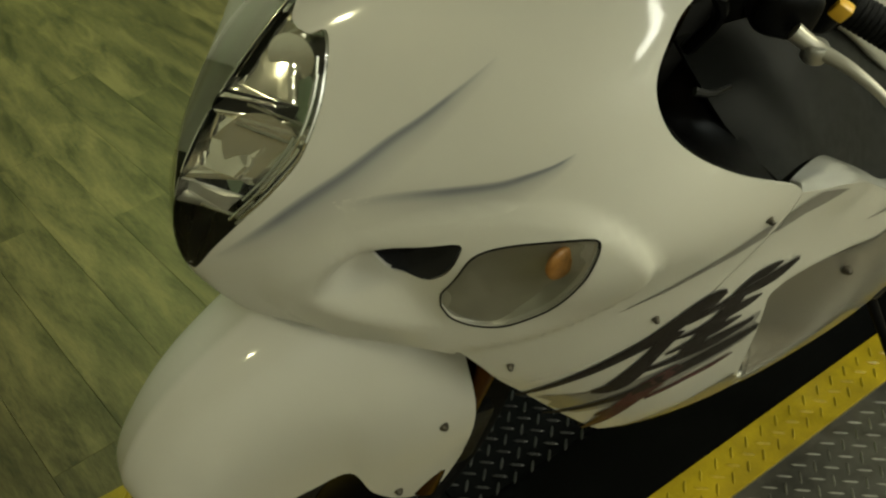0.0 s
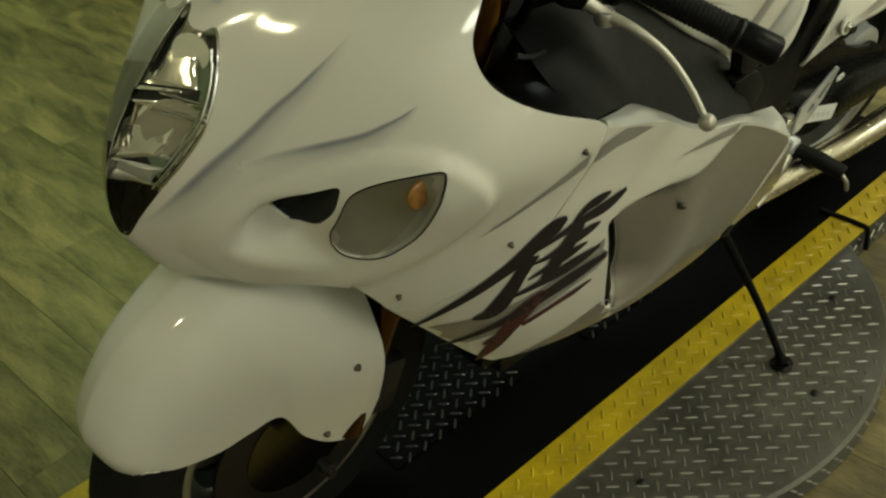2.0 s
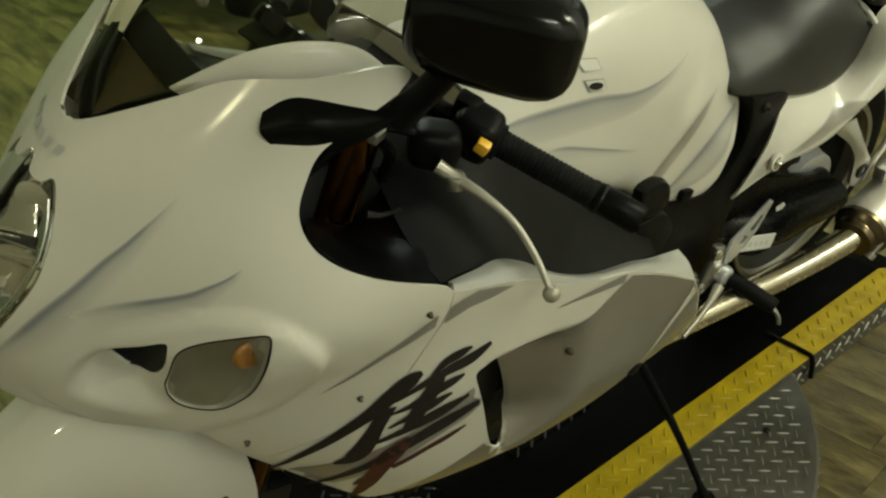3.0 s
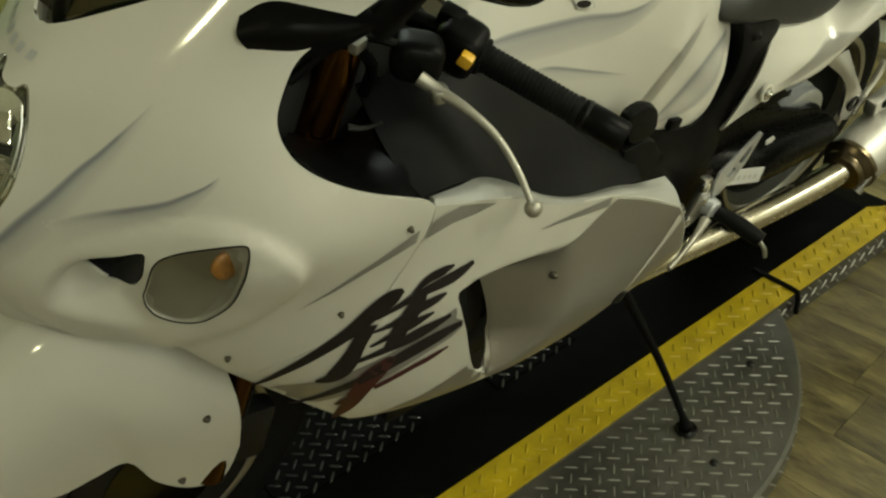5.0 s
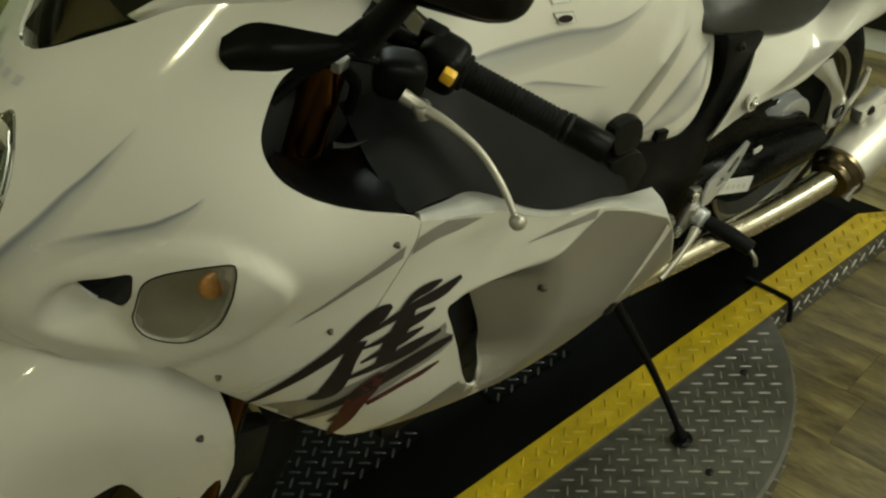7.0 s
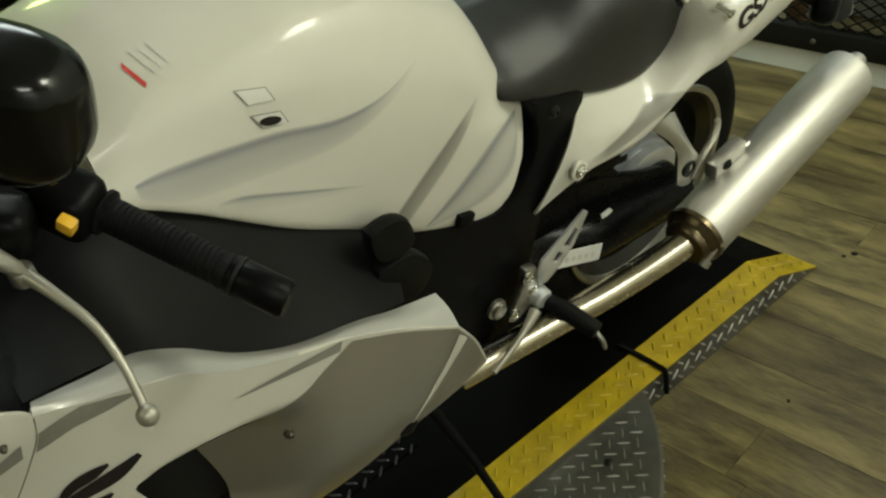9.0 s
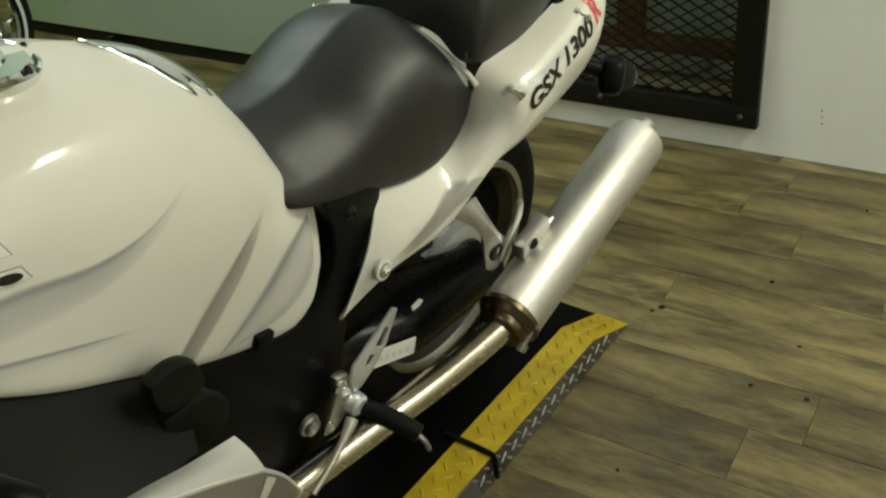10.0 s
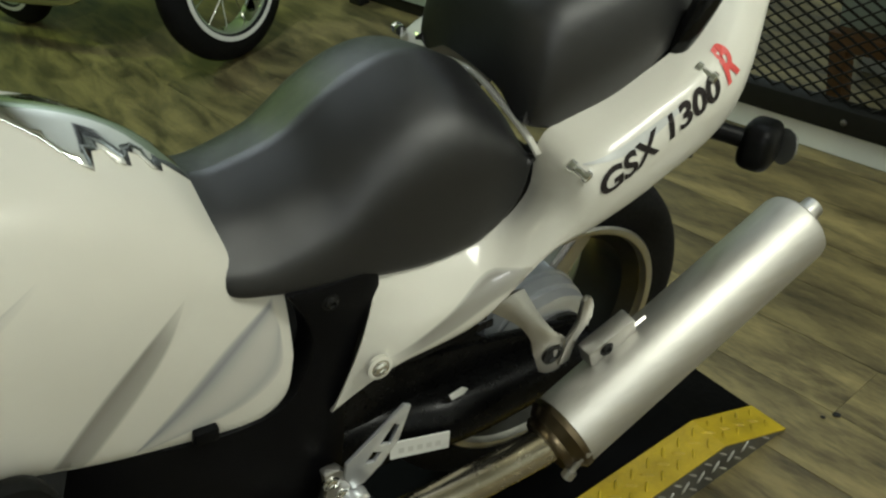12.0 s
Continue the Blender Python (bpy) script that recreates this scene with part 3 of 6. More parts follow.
def track():
    tr = thing("motorcycle_track", "black rubber-topped steel track with yellow edge plates", "stand")
    secs = [(-0.36, -0.17), (-0.17, JOINTS[0]), (JOINTS[0], JOINTS[1]), (JOINTS[1], 1.90), (1.90, 2.06)]
    for a, b in secs:
        za, zb = track_z(a), track_z(b)

        def slab(name, ya, yb, lo, hi, mat, label=""):
            v = [(x, y, z + d) for x, z in ((a, za), (b, zb)) for y in (ya, yb) for d in (lo - z if lo <= 0 else -lo, hi)]
            f = [(0, 1, 3, 2), (4, 6, 7, 5), (0, 4, 5, 1), (2, 3, 7, 6), (1, 5, 7, 3), (0, 2, 6, 4)]
            return mesh_object(name, v, f, mat, tr, label, False)

        slab("mat_panel", TRACK_Y0 + STRIP, TRACK_Y1 - STRIP, 0.0, -0.003, MAT, "matt black rubber mat")
        slab("edge_plate", TRACK_Y0, TRACK_Y0 + STRIP, 0.004, 0.0, YELLOW_PLATE, "yellow tread plate")
        slab("edge_plate", TRACK_Y1 - STRIP, TRACK_Y1, 0.004, 0.0, YELLOW_PLATE, "yellow tread plate")
        slab("side_plate", TRACK_Y0 + 0.002, TRACK_Y0 + 0.006, 0.0, -0.004, STEEL_PLATE, "bare tread plate")
        slab("side_plate", TRACK_Y1 - 0.006, TRACK_Y1 - 0.002, 0.0, -0.004, STEEL_PLATE, "bare tread plate")
    for k, (ya, yb) in enumerate(((TRACK_Y0, TRACK_Y0 + STRIP), (TRACK_Y1 - STRIP, TRACK_Y1))):
        v, f = ribs(tread_field(-0.345, 2.045, ya + 0.005, yb - 0.005, 0, 0.0265, lambda x, y: all(abs(x - j) > 0.012 for j in JOINTS), track_z), (0.029, 0.0068), 0.003)
        tagged(mesh_object("tread_rib", v, f, YELLOW_PLATE, tr, "yellow raised ribs", False), kind="stuff")
    spots = []
    for i in range(64):
        for j, s in ((0, 1), (1, 1), (0, -1), (1, -1)):
            x, z = -0.335 + (i + (0 if s > 0 else 0.5)) * 0.0375, (0.034 if s > 0 else 0.0152) + j * 0.0375
            if 0.008 < z < track_z(x) - 0.008:
                spots.append(((x, TRACK_Y0 + 0.002, z), Vector((0.72, 0, 0.69 * s)).normalized(), (0, -1, 0)))
    v, f = ribs(spots, (0.029, 0.0068), 0.0028)
    tagged(mesh_object("tread_rib", v, f, STEEL_RIB, tr, "bare bright raised ribs", False), kind="stuff")
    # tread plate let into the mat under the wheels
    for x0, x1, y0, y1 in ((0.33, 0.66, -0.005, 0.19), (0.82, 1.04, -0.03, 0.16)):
        # plate takes the mat's near-black; its ribs are darker than the outer ones
        block("centre_plate", (x1 - x0, y1 - y0, 0.006), pose((x0 + x1) / 2, (y0 + y1) / 2, TOP - 0.001), MAT, tr, "near-black tread plate under the wheels", 0.001)
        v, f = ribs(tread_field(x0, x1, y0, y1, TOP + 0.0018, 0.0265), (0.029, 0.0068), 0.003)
        tagged(mesh_object("tread_rib", v, f, DULL_RIB, tr, "dark raised ribs", False), kind="stuff")
    for j in JOINTS:
        tube("joint_strap", [(j, TRACK_Y0 + STRIP + 0.03, TOP + 0.003), (j, TRACK_Y0 + 0.01, TOP + 0.004), (j, TRACK_Y0 - 0.006, TOP - 0.006), (j, TRACK_Y0 - 0.008, 0.02)], 0.006, BLACK_PLASTIC, tr, "black joint strap", 8, 4)


track()
DISC = (0.915, 0.082, 0.626)


def turntable():
    t = thing("turntable_disc", "round worn steel tread-plate turntable with a rolled rim", "turntable", "", pose(DISC[0], DISC[1], 0))
    r = DISC[2]
    lathe("plate", [(0.010, r - 0.004), (0.012, r - 0.002), (0.056, r - 0.002), (0.062, r - 0.008), (0.062, 0.0)], (0, 0, 0), (0, 0, 1), STEEL_PLATE, t, "grey worn tread plate", 128)

    def keep(x, y):
        return math.hypot(x, y) < r - 0.02 and (y + DISC[1] < TRACK_Y0 - 0.004 or y + DISC[1] > TRACK_Y1 + 0.004)

    v, f = ribs(tread_field(-r - 0.0102, r - 0.0102, -r + 0.0148, r + 0.0148, 0.062, 0.026, keep), (0.028, 0.0048), 0.0026)
    tagged(mesh_object("tread_rib", v, f, STEEL_RIB, t, "bright raised ribs", False), kind="stuff")
    n = 106
    spots = [((r - 0.002) * math.cos(a), (r - 0.002) * math.sin(a), z, a) for z, half in ((0.045, 0), (0.024, 0.5)) for a in (2 * math.pi * (j + half) / n for j in range(n))]
    v, f = ribs([((x, y, z), Vector((-math.sin(a) * 0.75, math.cos(a) * 0.75, -0.66)), (math.cos(a), math.sin(a), 0)) for x, y, z, a in spots], (0.026, 0.006), 0.0025)
    tagged(mesh_object("tread_rib", v, f, STEEL_RIB, t, "bright ribs on the rim", False), kind="stuff")
    lathe("base_ring", [(0.0, r - 0.05), (0.0, r - 0.03), (0.012, r - 0.03), (0.012, r - 0.05)], (0, 0, 0), (0, 0, 1), FRAME_BLACK, t, "black base ring", 96)
    for x, y in ((-0.30, -0.42), (0.34, -0.40), (0.08, -0.52), (-0.46, -0.345)):
        lathe("bolt", [(0, 0.008), (0.003, 0.008), (0.005, 0.004), (0.005, 0)], (x, y, 0.062), (x, y, 1), DARK_METAL, t, "", 12)


turntable()


def rim_lock():
    lk = thing("turntable_lock", "steel locking pin with a red sleeve at the turntable rim", "lock", "", pose(0.420, -0.370, 0))
    tube("bracket", [(0.060, -0.004, 0.052), (0.040, -0.026, 0.036), (0.026, -0.046, 0.018), (0.018, -0.056, 0.006)], [0.010, 0.009, 0.008, 0.007], STEEL_RIB, lk, "bright bent steel bracket", 10, 4)
    tube("pin", [(-0.005, -0.018, 0.018), (0.018, -0.050, 0.016)], 0.006, STEEL_PLATE, lk, "", 10, 3)
    tube("sleeve", [(-0.026, 0.046, 0.018), (0.002, -0.028, 0.018)], 0.0105, RED_GRIP, lk, "red rubber sleeve", 12, 3)



rim_lock()


# ---- the motorcycle, upright in its own axes: x to its tail, y to its right, z up; it leans on its stand ----
BIKE = thing("motorcycle", "pearl white sport motorcycle with grey graphics leaning on its side stand", "motorcycle", "", pose(0, 0.057, 0.075, 11.9, 0, 0))
FX, RX = 0.17, 1.655  # the axles

HS = [0.40, 0.50, 0.60, 0.70, 0.80, 0.90, 1.0, 1.1]
NOSE_X = [0.26, 0.19, 0.11, 0.045, 0.0, 0.02, 0.105, 0.24]
RUN = [0, 0.03, 0.08, 0.15, 0.25, 0.4, 0.6, 0.9]
HALF = [
    [0.07, 0.16, 0.225, 0.25, 0.265, 0.272, 0.25],
    [0.065, 0.15, 0.22, 0.262, 0.283, 0.292, 0.272],
    [0.06, 0.135, 0.205, 0.26, 0.29, 0.30, 0.293],
    [0.055, 0.12, 0.195, 0.255, 0.295, 0.303, 0.298],
    [0.05, 0.105, 0.175, 0.252, 0.298, 0.307, 0.30],
    [0.062, 0.116, 0.195, 0.285, 0.312, 0.31, 0.30],
    [0.065, 0.145, 0.228, 0.275, 0.30, 0.305, 0.295],
    [0.10, 0.18, 0.22, 0.238, 0.25, 0.25, 0.24],
]
ROOTS = [math.sqrt(s) for s in RUN]


def nose(h):
    """How far back the fairing's centre line lies at a height."""
    return hermite(HS, NOSE_X, h)


def hull(x, h):
    """The fairing's half width."""
    s = x - nose(h)
    if s <= 0:
        return 0.0
    return hermite(ROOTS, [0] + [hermite(HS, [r[j] for r in HALF], h) for j in range(len(RUN) - 1)], math.sqrt(s))


def smooth01(t):
    t = min(max(t, 0.0), 1.0)
    return t * t * (3 - 2 * t)


def cowl(x, h):
    """The fairing with the raised pod round inlet and lamp, and the scoop that runs into the air inlet."""
    w = hull(x, h)
    u, v = (x - 0.17) * 0.79 + (h - 0.825) * 0.61, -(x - 0.17) * 0.61 + (h - 0.825) * 0.79
    d = (abs(u / 0.136) ** 2.6 + abs(v / 0.082) ** 2.6) ** (1 / 2.6)
    w += 0.010 * smooth01((1.02 - d) / 0.12)
    a, b = (x - 0.128) * 0.79 + (h - 0.823) * 0.61, -(x - 0.128) * 0.61 + (h - 0.823) * 0.79
    e = math.hypot((a - 0.01) / 0.078, b / (0.040 + 0.25 * min(max(a + 0.05, 0.0), 0.06)))
    w -= 0.042 * smooth01((1.0 - e) / 0.75) * smooth01((0.162 + 0.1 * (h - 0.84) - x) / 0.016)
    return w


def duct(x, h):
    """The side fairing, hollowed behind the air exit slot."""
    w = hull(x, h)
    if not 0.45 < x < 0.86:
        return w
    front = hermite([0.44, 0.475, 0.54, 0.62, 0.68, 0.74], [0.585, 0.574, 0.563, 0.545, 0.522, 0.49], h)
    top = hermite([0.46, 0.545, 0.62, 0.68, 0.76, 0.85], [0.722, 0.724, 0.712, 0.700, 0.690, 0.65], x)
    bot = hermite([0.54, 0.62, 0.70, 0.79, 0.85], [0.45, 0.440, 0.455, 0.49, 0.55], x)
    edge = smooth01(min((top - h) / 0.055, (h - bot) / 0.075))
    return w - 0.062 * smooth01((x - front) / 0.022) * smooth01((0.73 - x) / 0.19) * edge


def path(*pieces, n=6):
    out = []
    for p in pieces:
        out += [tuple(q) for q in spline(p, n)][:-1]
    return out


SEAM = [(0.215, 0.675), (0.245, 0.66), (0.277, 0.682), (0.324, 0.708), (0.361, 0.738), (0.385, 0.765), (0.403, 0.797), (0.419, 0.829), (0.436, 0.868), (0.442, 0.898)]
LAMP_TOP = 1.028
LAMP_EDGE = [(nose(LAMP_TOP), LAMP_TOP), (nose(1.016) + 0.002, 1.016), (0.129, 1.0125), (0.140, 1.017), (0.131, 0.999), (0.119, 0.979), (0.104, 0.957), (0.086, 0.932), (0.063, 0.904), (0.036, 0.868), (0.015, 0.828), (nose(0.787), 0.787)]
INLET = [(0.118, 0.867), (0.141, 0.885), (0.163, 0.896), (0.162, 0.880), (0.157, 0.847), (0.150, 0.825), (0.136, 0.824)]
SIGNAL = [(0.156, 0.813), (0.159, 0.843), (0.167, 0.879), (0.182, 0.897), (0.208, 0.910), (0.238, 0.919), (0.243, 0.914), (0.238, 0.895), (0.230, 0.863), (0.221, 0.826), (0.202, 0.797), (0.184, 0.790), (0.166, 0.796)]


def centre_line(h0, h1, n=6):
    return [(nose(h) - 0.0005, h) for h in np.linspace(h0, h1, n)]


def fairing():
    rim = path(
        centre_line(0.787, 0.712),
        [(nose(0.712), 0.712), (0.08, 0.717), (0.101, 0.728), (0.136, 0.738), (0.172, 0.734), (0.198, 0.703), (0.215, 0.675)],
        SEAM,
        [(0.442, 0.898), (0.425, 0.914), (0.352, 0.954), (0.316, 0.979), (0.303, 1.001), (0.304, 1.024), (0.320, 1.047), (0.345, 1.070), (0.39, 1.09), (0.43, 1.105)],
        [(0.43, 1.105), (0.448, 1.122), (0.42, 1.134), (0.36, 1.130), (0.309, 1.118), (0.263, 1.096), (0.216, 1.074), (nose(1.055), 1.055)],
        centre_line(1.055, LAMP_TOP),
        LAMP_EDGE,
    )
    up = skin("upper_cowl", rim, cowl, PEARL, BIKE, "pearl white nose cowl", (INLET, SIGNAL), 0.0085, 0.004, True, smooth=False)
    chamf = [(0.442, 0.898), (0.52, 0.864), (0.57, 0.839), (0.624, 0.80), (0.685, 0.767), (0.77, 0.734), (0.86, 0.678), (0.943, 0.616)]
    low = [(1.028, 0.452), (0.99, 0.442), (0.92, 0.440), (0.855, 0.440), (0.753, 0.421), (0.657, 0.414), (0.58, 0.430), (0.494, 0.446), (0.424, 0.457), (0.378, 0.462)]
    rim = path(chamf, [(0.943, 0.616), (0.985, 0.548), (1.02, 0.47), (1.028, 0.452)], low, [(0.378, 0.462), (0.362, 0.478), (0.32, 0.532), (0.252, 0.625), (0.222, 0.665), (0.217, 0.6735)], [(p[0] + 0.001, p[1] - 0.0015) for p in SEAM])
    slot = [(0.497, 0.712), (0.520, 0.716), (0.562, 0.700), (0.588, 0.62), (0.606, 0.54), (0.604, 0.486), (0.585, 0.466), (0.566, 0.476), (0.546, 0.525), (0.524, 0.61), (0.507, 0.67)]
    side = skin("side_cowl", rim, duct, PEARL, BIKE, "pearl white side fairing with brushed lettering", (slot,), 0.0065, 0.004, True, smooth=False)
    hollow = [(0.565, 0.703), (0.66, 0.684), (0.80, 0.66), (0.95, 0.58), (1.0, 0.47), (0.86, 0.455), (0.72, 0.437), (0.64, 0.432), (0.588, 0.445), (0.584, 0.462), (0.586, 0.50), (0.575, 0.54), (0.556, 0.62), (0.536, 0.70)]
    for ob in [o for o in BIKE.children if o.name.startswith("side_cowl")]:
        ob.data.materials.append(GREY_PAINT)
        for poly in ob.data.polygons:
            if inside((poly.center.x, poly.center.z), hollow):
                poly.material_index = 1
    # near-black sheet painted as the shade behind the air exit
    skin("duct_box", [(0.44, 0.73), (0.56, 0.73), (0.64, 0.45), (0.52, 0.45)], lambda x, h: hull(x, h) - 0.085, HOLE, BIKE, "black sheet painted as the shade in the air exit", (), 0.03, 0.002, True)
    # inward flange along the top of the side fairing
    outer = [(0.442, 0.898), (0.50, 0.874), (0.545, 0.852), (0.59, 0.825), (0.64, 0.791), (0.70, 0.761), (0.775, 0.731), (0.84, 0.690), (0.943, 0.616)]
    inner = [(0.447, -0.296, 0.896), (0.505, -0.275, 0.866), (0.548, -0.266, 0.852), (0.595, -0.264, 0.820), (0.648, -0.272, 0.778), (0.715, -0.273, 0.740), (0.80, -0.270, 0.712), (0.862, -0.262, 0.680), (0.935, -0.258, 0.655)]
    mid = [(0.5 * (a[0] + b[0]), 0.5 * (-hull(*a) + b[1]) - 0.003, 0.5 * (a[1] + b[2]) + 0.006) for a, b in zip(outer, inner)]
    rows = [[(x, -hull(x, h), h) for x, h in outer], mid, inner]
    sheet("side_cowl_flange", cage(rows, 3, 6), FLANGE_PAINT, BIKE, "pale upper edge of the side fairing", 0.004, True, True)
    return up, side


UPPER, SIDE = fairing()
UPPER_TREE, SIDE_TREE = tree_of(UPPER), tree_of(SIDE)


def joint_tree(*obs):
    verts, faces = [], []
    for ob in obs:
        b = len(verts)
        verts += [v.co.copy() for v in ob.data.vertices]
        faces += [tuple(i + b for i in p.vertices) for p in ob.data.polygons]
    return bvhtree.BVHTree.FromPolygons(verts, faces)


BOTH_TREE = joint_tree(UPPER, SIDE)


def headlight():
    back = lathe("headlight", [(0, 0.02), (0.004, 0.02), (0.004, 0)], (0.16, 0, 0.92), (0, 0, 0.92), BLACK_PLASTIC, BIKE, "tall clear headlight with chrome bowls")
    rim = path(centre_line(0.787, LAMP_TOP, 10), LAMP_EDGE)
    def region(keep):
        return [p for p in rim if keep(p)]

    def scoop(lo, hi, depth, base):
        def at(x, h):
            cut = 0.004 * noise.noise(Vector((x * 95, h * 95, lo * 40)))
            return max(hull(x - 0.012, h) - base - depth * math.sin(math.pi * min(max((h - lo) / (hi - lo), 0), 1)) + cut, 0.0)
        return at

    edge = spline(LAMP_EDGE[1:], 4)
    for part_of, mat, label in ((lambda h: h > 0.862, CHROME, "bright inner rim"), (lambda h: h < 0.872, BLACK_PLASTIC, "black inner rim")):
        line = [p for p in edge if part_of(p[1])]
        sheet("rim_wall", [[(x, -hull(x, h) + 0.001, h) for x, h in line], [(x + 0.012, -max(hull(x, h) - 0.022, 0), h) for x, h in line], [(x + 0.02, -max(hull(x, h) - 0.06, 0), h) for x, h in line]], mat, back, label, 0.002, True)

    def fan(x, h):
        return max(hull(x - 0.012, h) - 0.004 - 0.024 * math.sin(math.pi * min(max((h - 0.87) / 0.085, 0), 1)) + 0.0035 * math.sin(190 * (h - 0.6 * x)) + 0.004 * noise.noise(Vector((x * 80, h * 80, 3.0))), 0.0)

    top = region(lambda p: p[1] > 0.956)
    low = region(lambda p: 0.888 < p[1] < 0.950)
    strip = region(lambda p: 0.866 < p[1] < 0.892)
    for name, loop, surf, mat, label in (
        ("upper_reflector", top, scoop(0.95, 1.02, 0.018, 0.006), REFLECTOR, "pale chrome upper reflector"),
        ("lower_reflector", low, fan, REFLECTOR, "pale chrome lower reflector"),
        ("reflector_edge", strip, scoop(0.85, 0.88, 0.002, 0.005), SILVERED, "bright reflector edge"),
        ("lower_shroud", region(lambda p: p[1] < 0.870), lambda x, h: max(hull(x - 0.02, h), 0.0), BLACK_PLASTIC, "black lower shroud"),
        ("divider", region(lambda p: 0.945 < p[1] < 0.962), scoop(0.93, 0.97, 0.004, 0.006), DARK_METAL, "dark divider"),
    ):
        skin(name, loop, surf, mat, back, label, (), 0.011, 0.002, False, smooth=False)
    # thin chrome lines added along the reflector edges to make glints
    for lo, hi, inset in ((0.858, 0.99, 0.010), (0.876, 0.945, 0.016), (0.962, 1.0, 0.012)):
        line = [(x - 0.002, -max(hull(x, h) - inset, 0.001), h) for x, h in edge if lo < h < hi]
        if len(line) > 2:
            tube("bright_ridge", line[::2], 0.0016, CHROME, back, "", 6, 3)
    for h in (0.946, 0.960, 0.876):
        line = [(nose(h) + q, -max(hull(nose(h) + q, h) - 0.014, 0.0), h - 0.25 * q) for q in (0.012, 0.022, 0.034, 0.046)]
        tube("bright_ridge", line, 0.0018, CHROME, back, "", 6, 3)
    for ob in back.children:
        if "reflector" in ob.name:
            ob.data.set_sharp_from_angle(angle=radians(9))
    skin("housing", rim, lambda x, h: max(hull(x - 0.06, h), 0.0), BLACK_PLASTIC, back, "black lamp housing", (), 0.02, 0.002, True, smooth=False)
    skin("lens", rim, hull, CLEAR, back, "clear lens", (), 0.016, 0.0025, True, smooth=False).visible_shadow = False
    for name, c, aim, r in (("low_beam_bowl", (0.082, -0.034, 0.915), (-0.7, -0.65, 0.25), 0.034), ("high_beam_bowl", (0.125, -0.018, 0.985), (-0.75, -0.6, 0.25), 0.019)):
        a, d = Vector(c), Vector(aim).normalized()
        prof = [(-0.03 + 0.03 * (k / 8) ** 2 * 1.2, max(r * k / 8, 0.0004)) for k in range(9)] + [(0.009, r * 1.06)]
        bowl = lathe(name, prof, a, a + d, REFLECTOR, back, "chrome reflector bowl", 28, 70)
        bowl.data.flip_normals()
        lathe("bulb_cap", [(-0.028, 0.007), (-0.004, 0.007), (0.0, 0.004), (0.0, 0.0)], a, a + d, CHROME, bowl, "", 14)


headlight()


def inlet_and_signal():
    # back and walls of the inlet are painted near-black for its inner shade
    skin("air_inlet", [(x + 0.012 * (1 if x > 0.15 else -1), h + (0.012 if h > 0.85 else -0.012)) for x, h in INLET], lambda x, h: hull(x, h) - 0.055, HOLE, BIKE, "black sheet painted as the shade in the ram air inlet", (), 0.02, 0.002, True)
    ring = spline(INLET, 4, True)
    ring.append(ring[0])
    for s in (1, -1):
        sheet("inlet_wall", [[(x, -s * (cowl(x, h) - k * 0.9 - 0.002), h) for x, h in ring] for k in (0.0, 0.012, 0.04)], HOLE, BIKE, "inlet wall painted black as shade", 0.001)
    sg = skin("turn_signal", SIGNAL, lambda x, h: cowl(x, h) - 0.004 - 0.026 * smooth01(1.0 - math.hypot((x - 0.200) / 0.058, (h - 0.852) / 0.075)), SILVERED, BIKE, "clear flush turn signal with an amber bulb", (), 0.02, 0.002)
    skin("lens", SIGNAL, lambda x, h: cowl(x, h) - 0.0015, LENS, sg, "ribbed clear lens", (), 0.016, 0.003).visible_shadow = False
    ring = spline(SIGNAL, 4, True)
    sheet("bowl_wall", [[(x, -cowl(x, h) + k, h) for x, h in ring + ring[:1]] for k in (0.002, 0.010, 0.020)], SILVERED, sg, "pale bowl wall", 0.001)
    tube("gasket", [(x, -cowl(x, h) - 0.0005, h) for x, h in ring[::2]] + [(ring[0][0], -cowl(*ring[0]) - 0.0005, ring[0][1])], 0.0009, BLACK_PLASTIC, sg, "black seal", 8, 2)
    pebble("bulb", (0.034, 0.012, 0.036), pose(0.226, -cowl(0.226, 0.888) + 0.012, 0.888, 0, -20, 0), AMBER, sg, "amber bulb", 2.2)


inlet_and_signal()


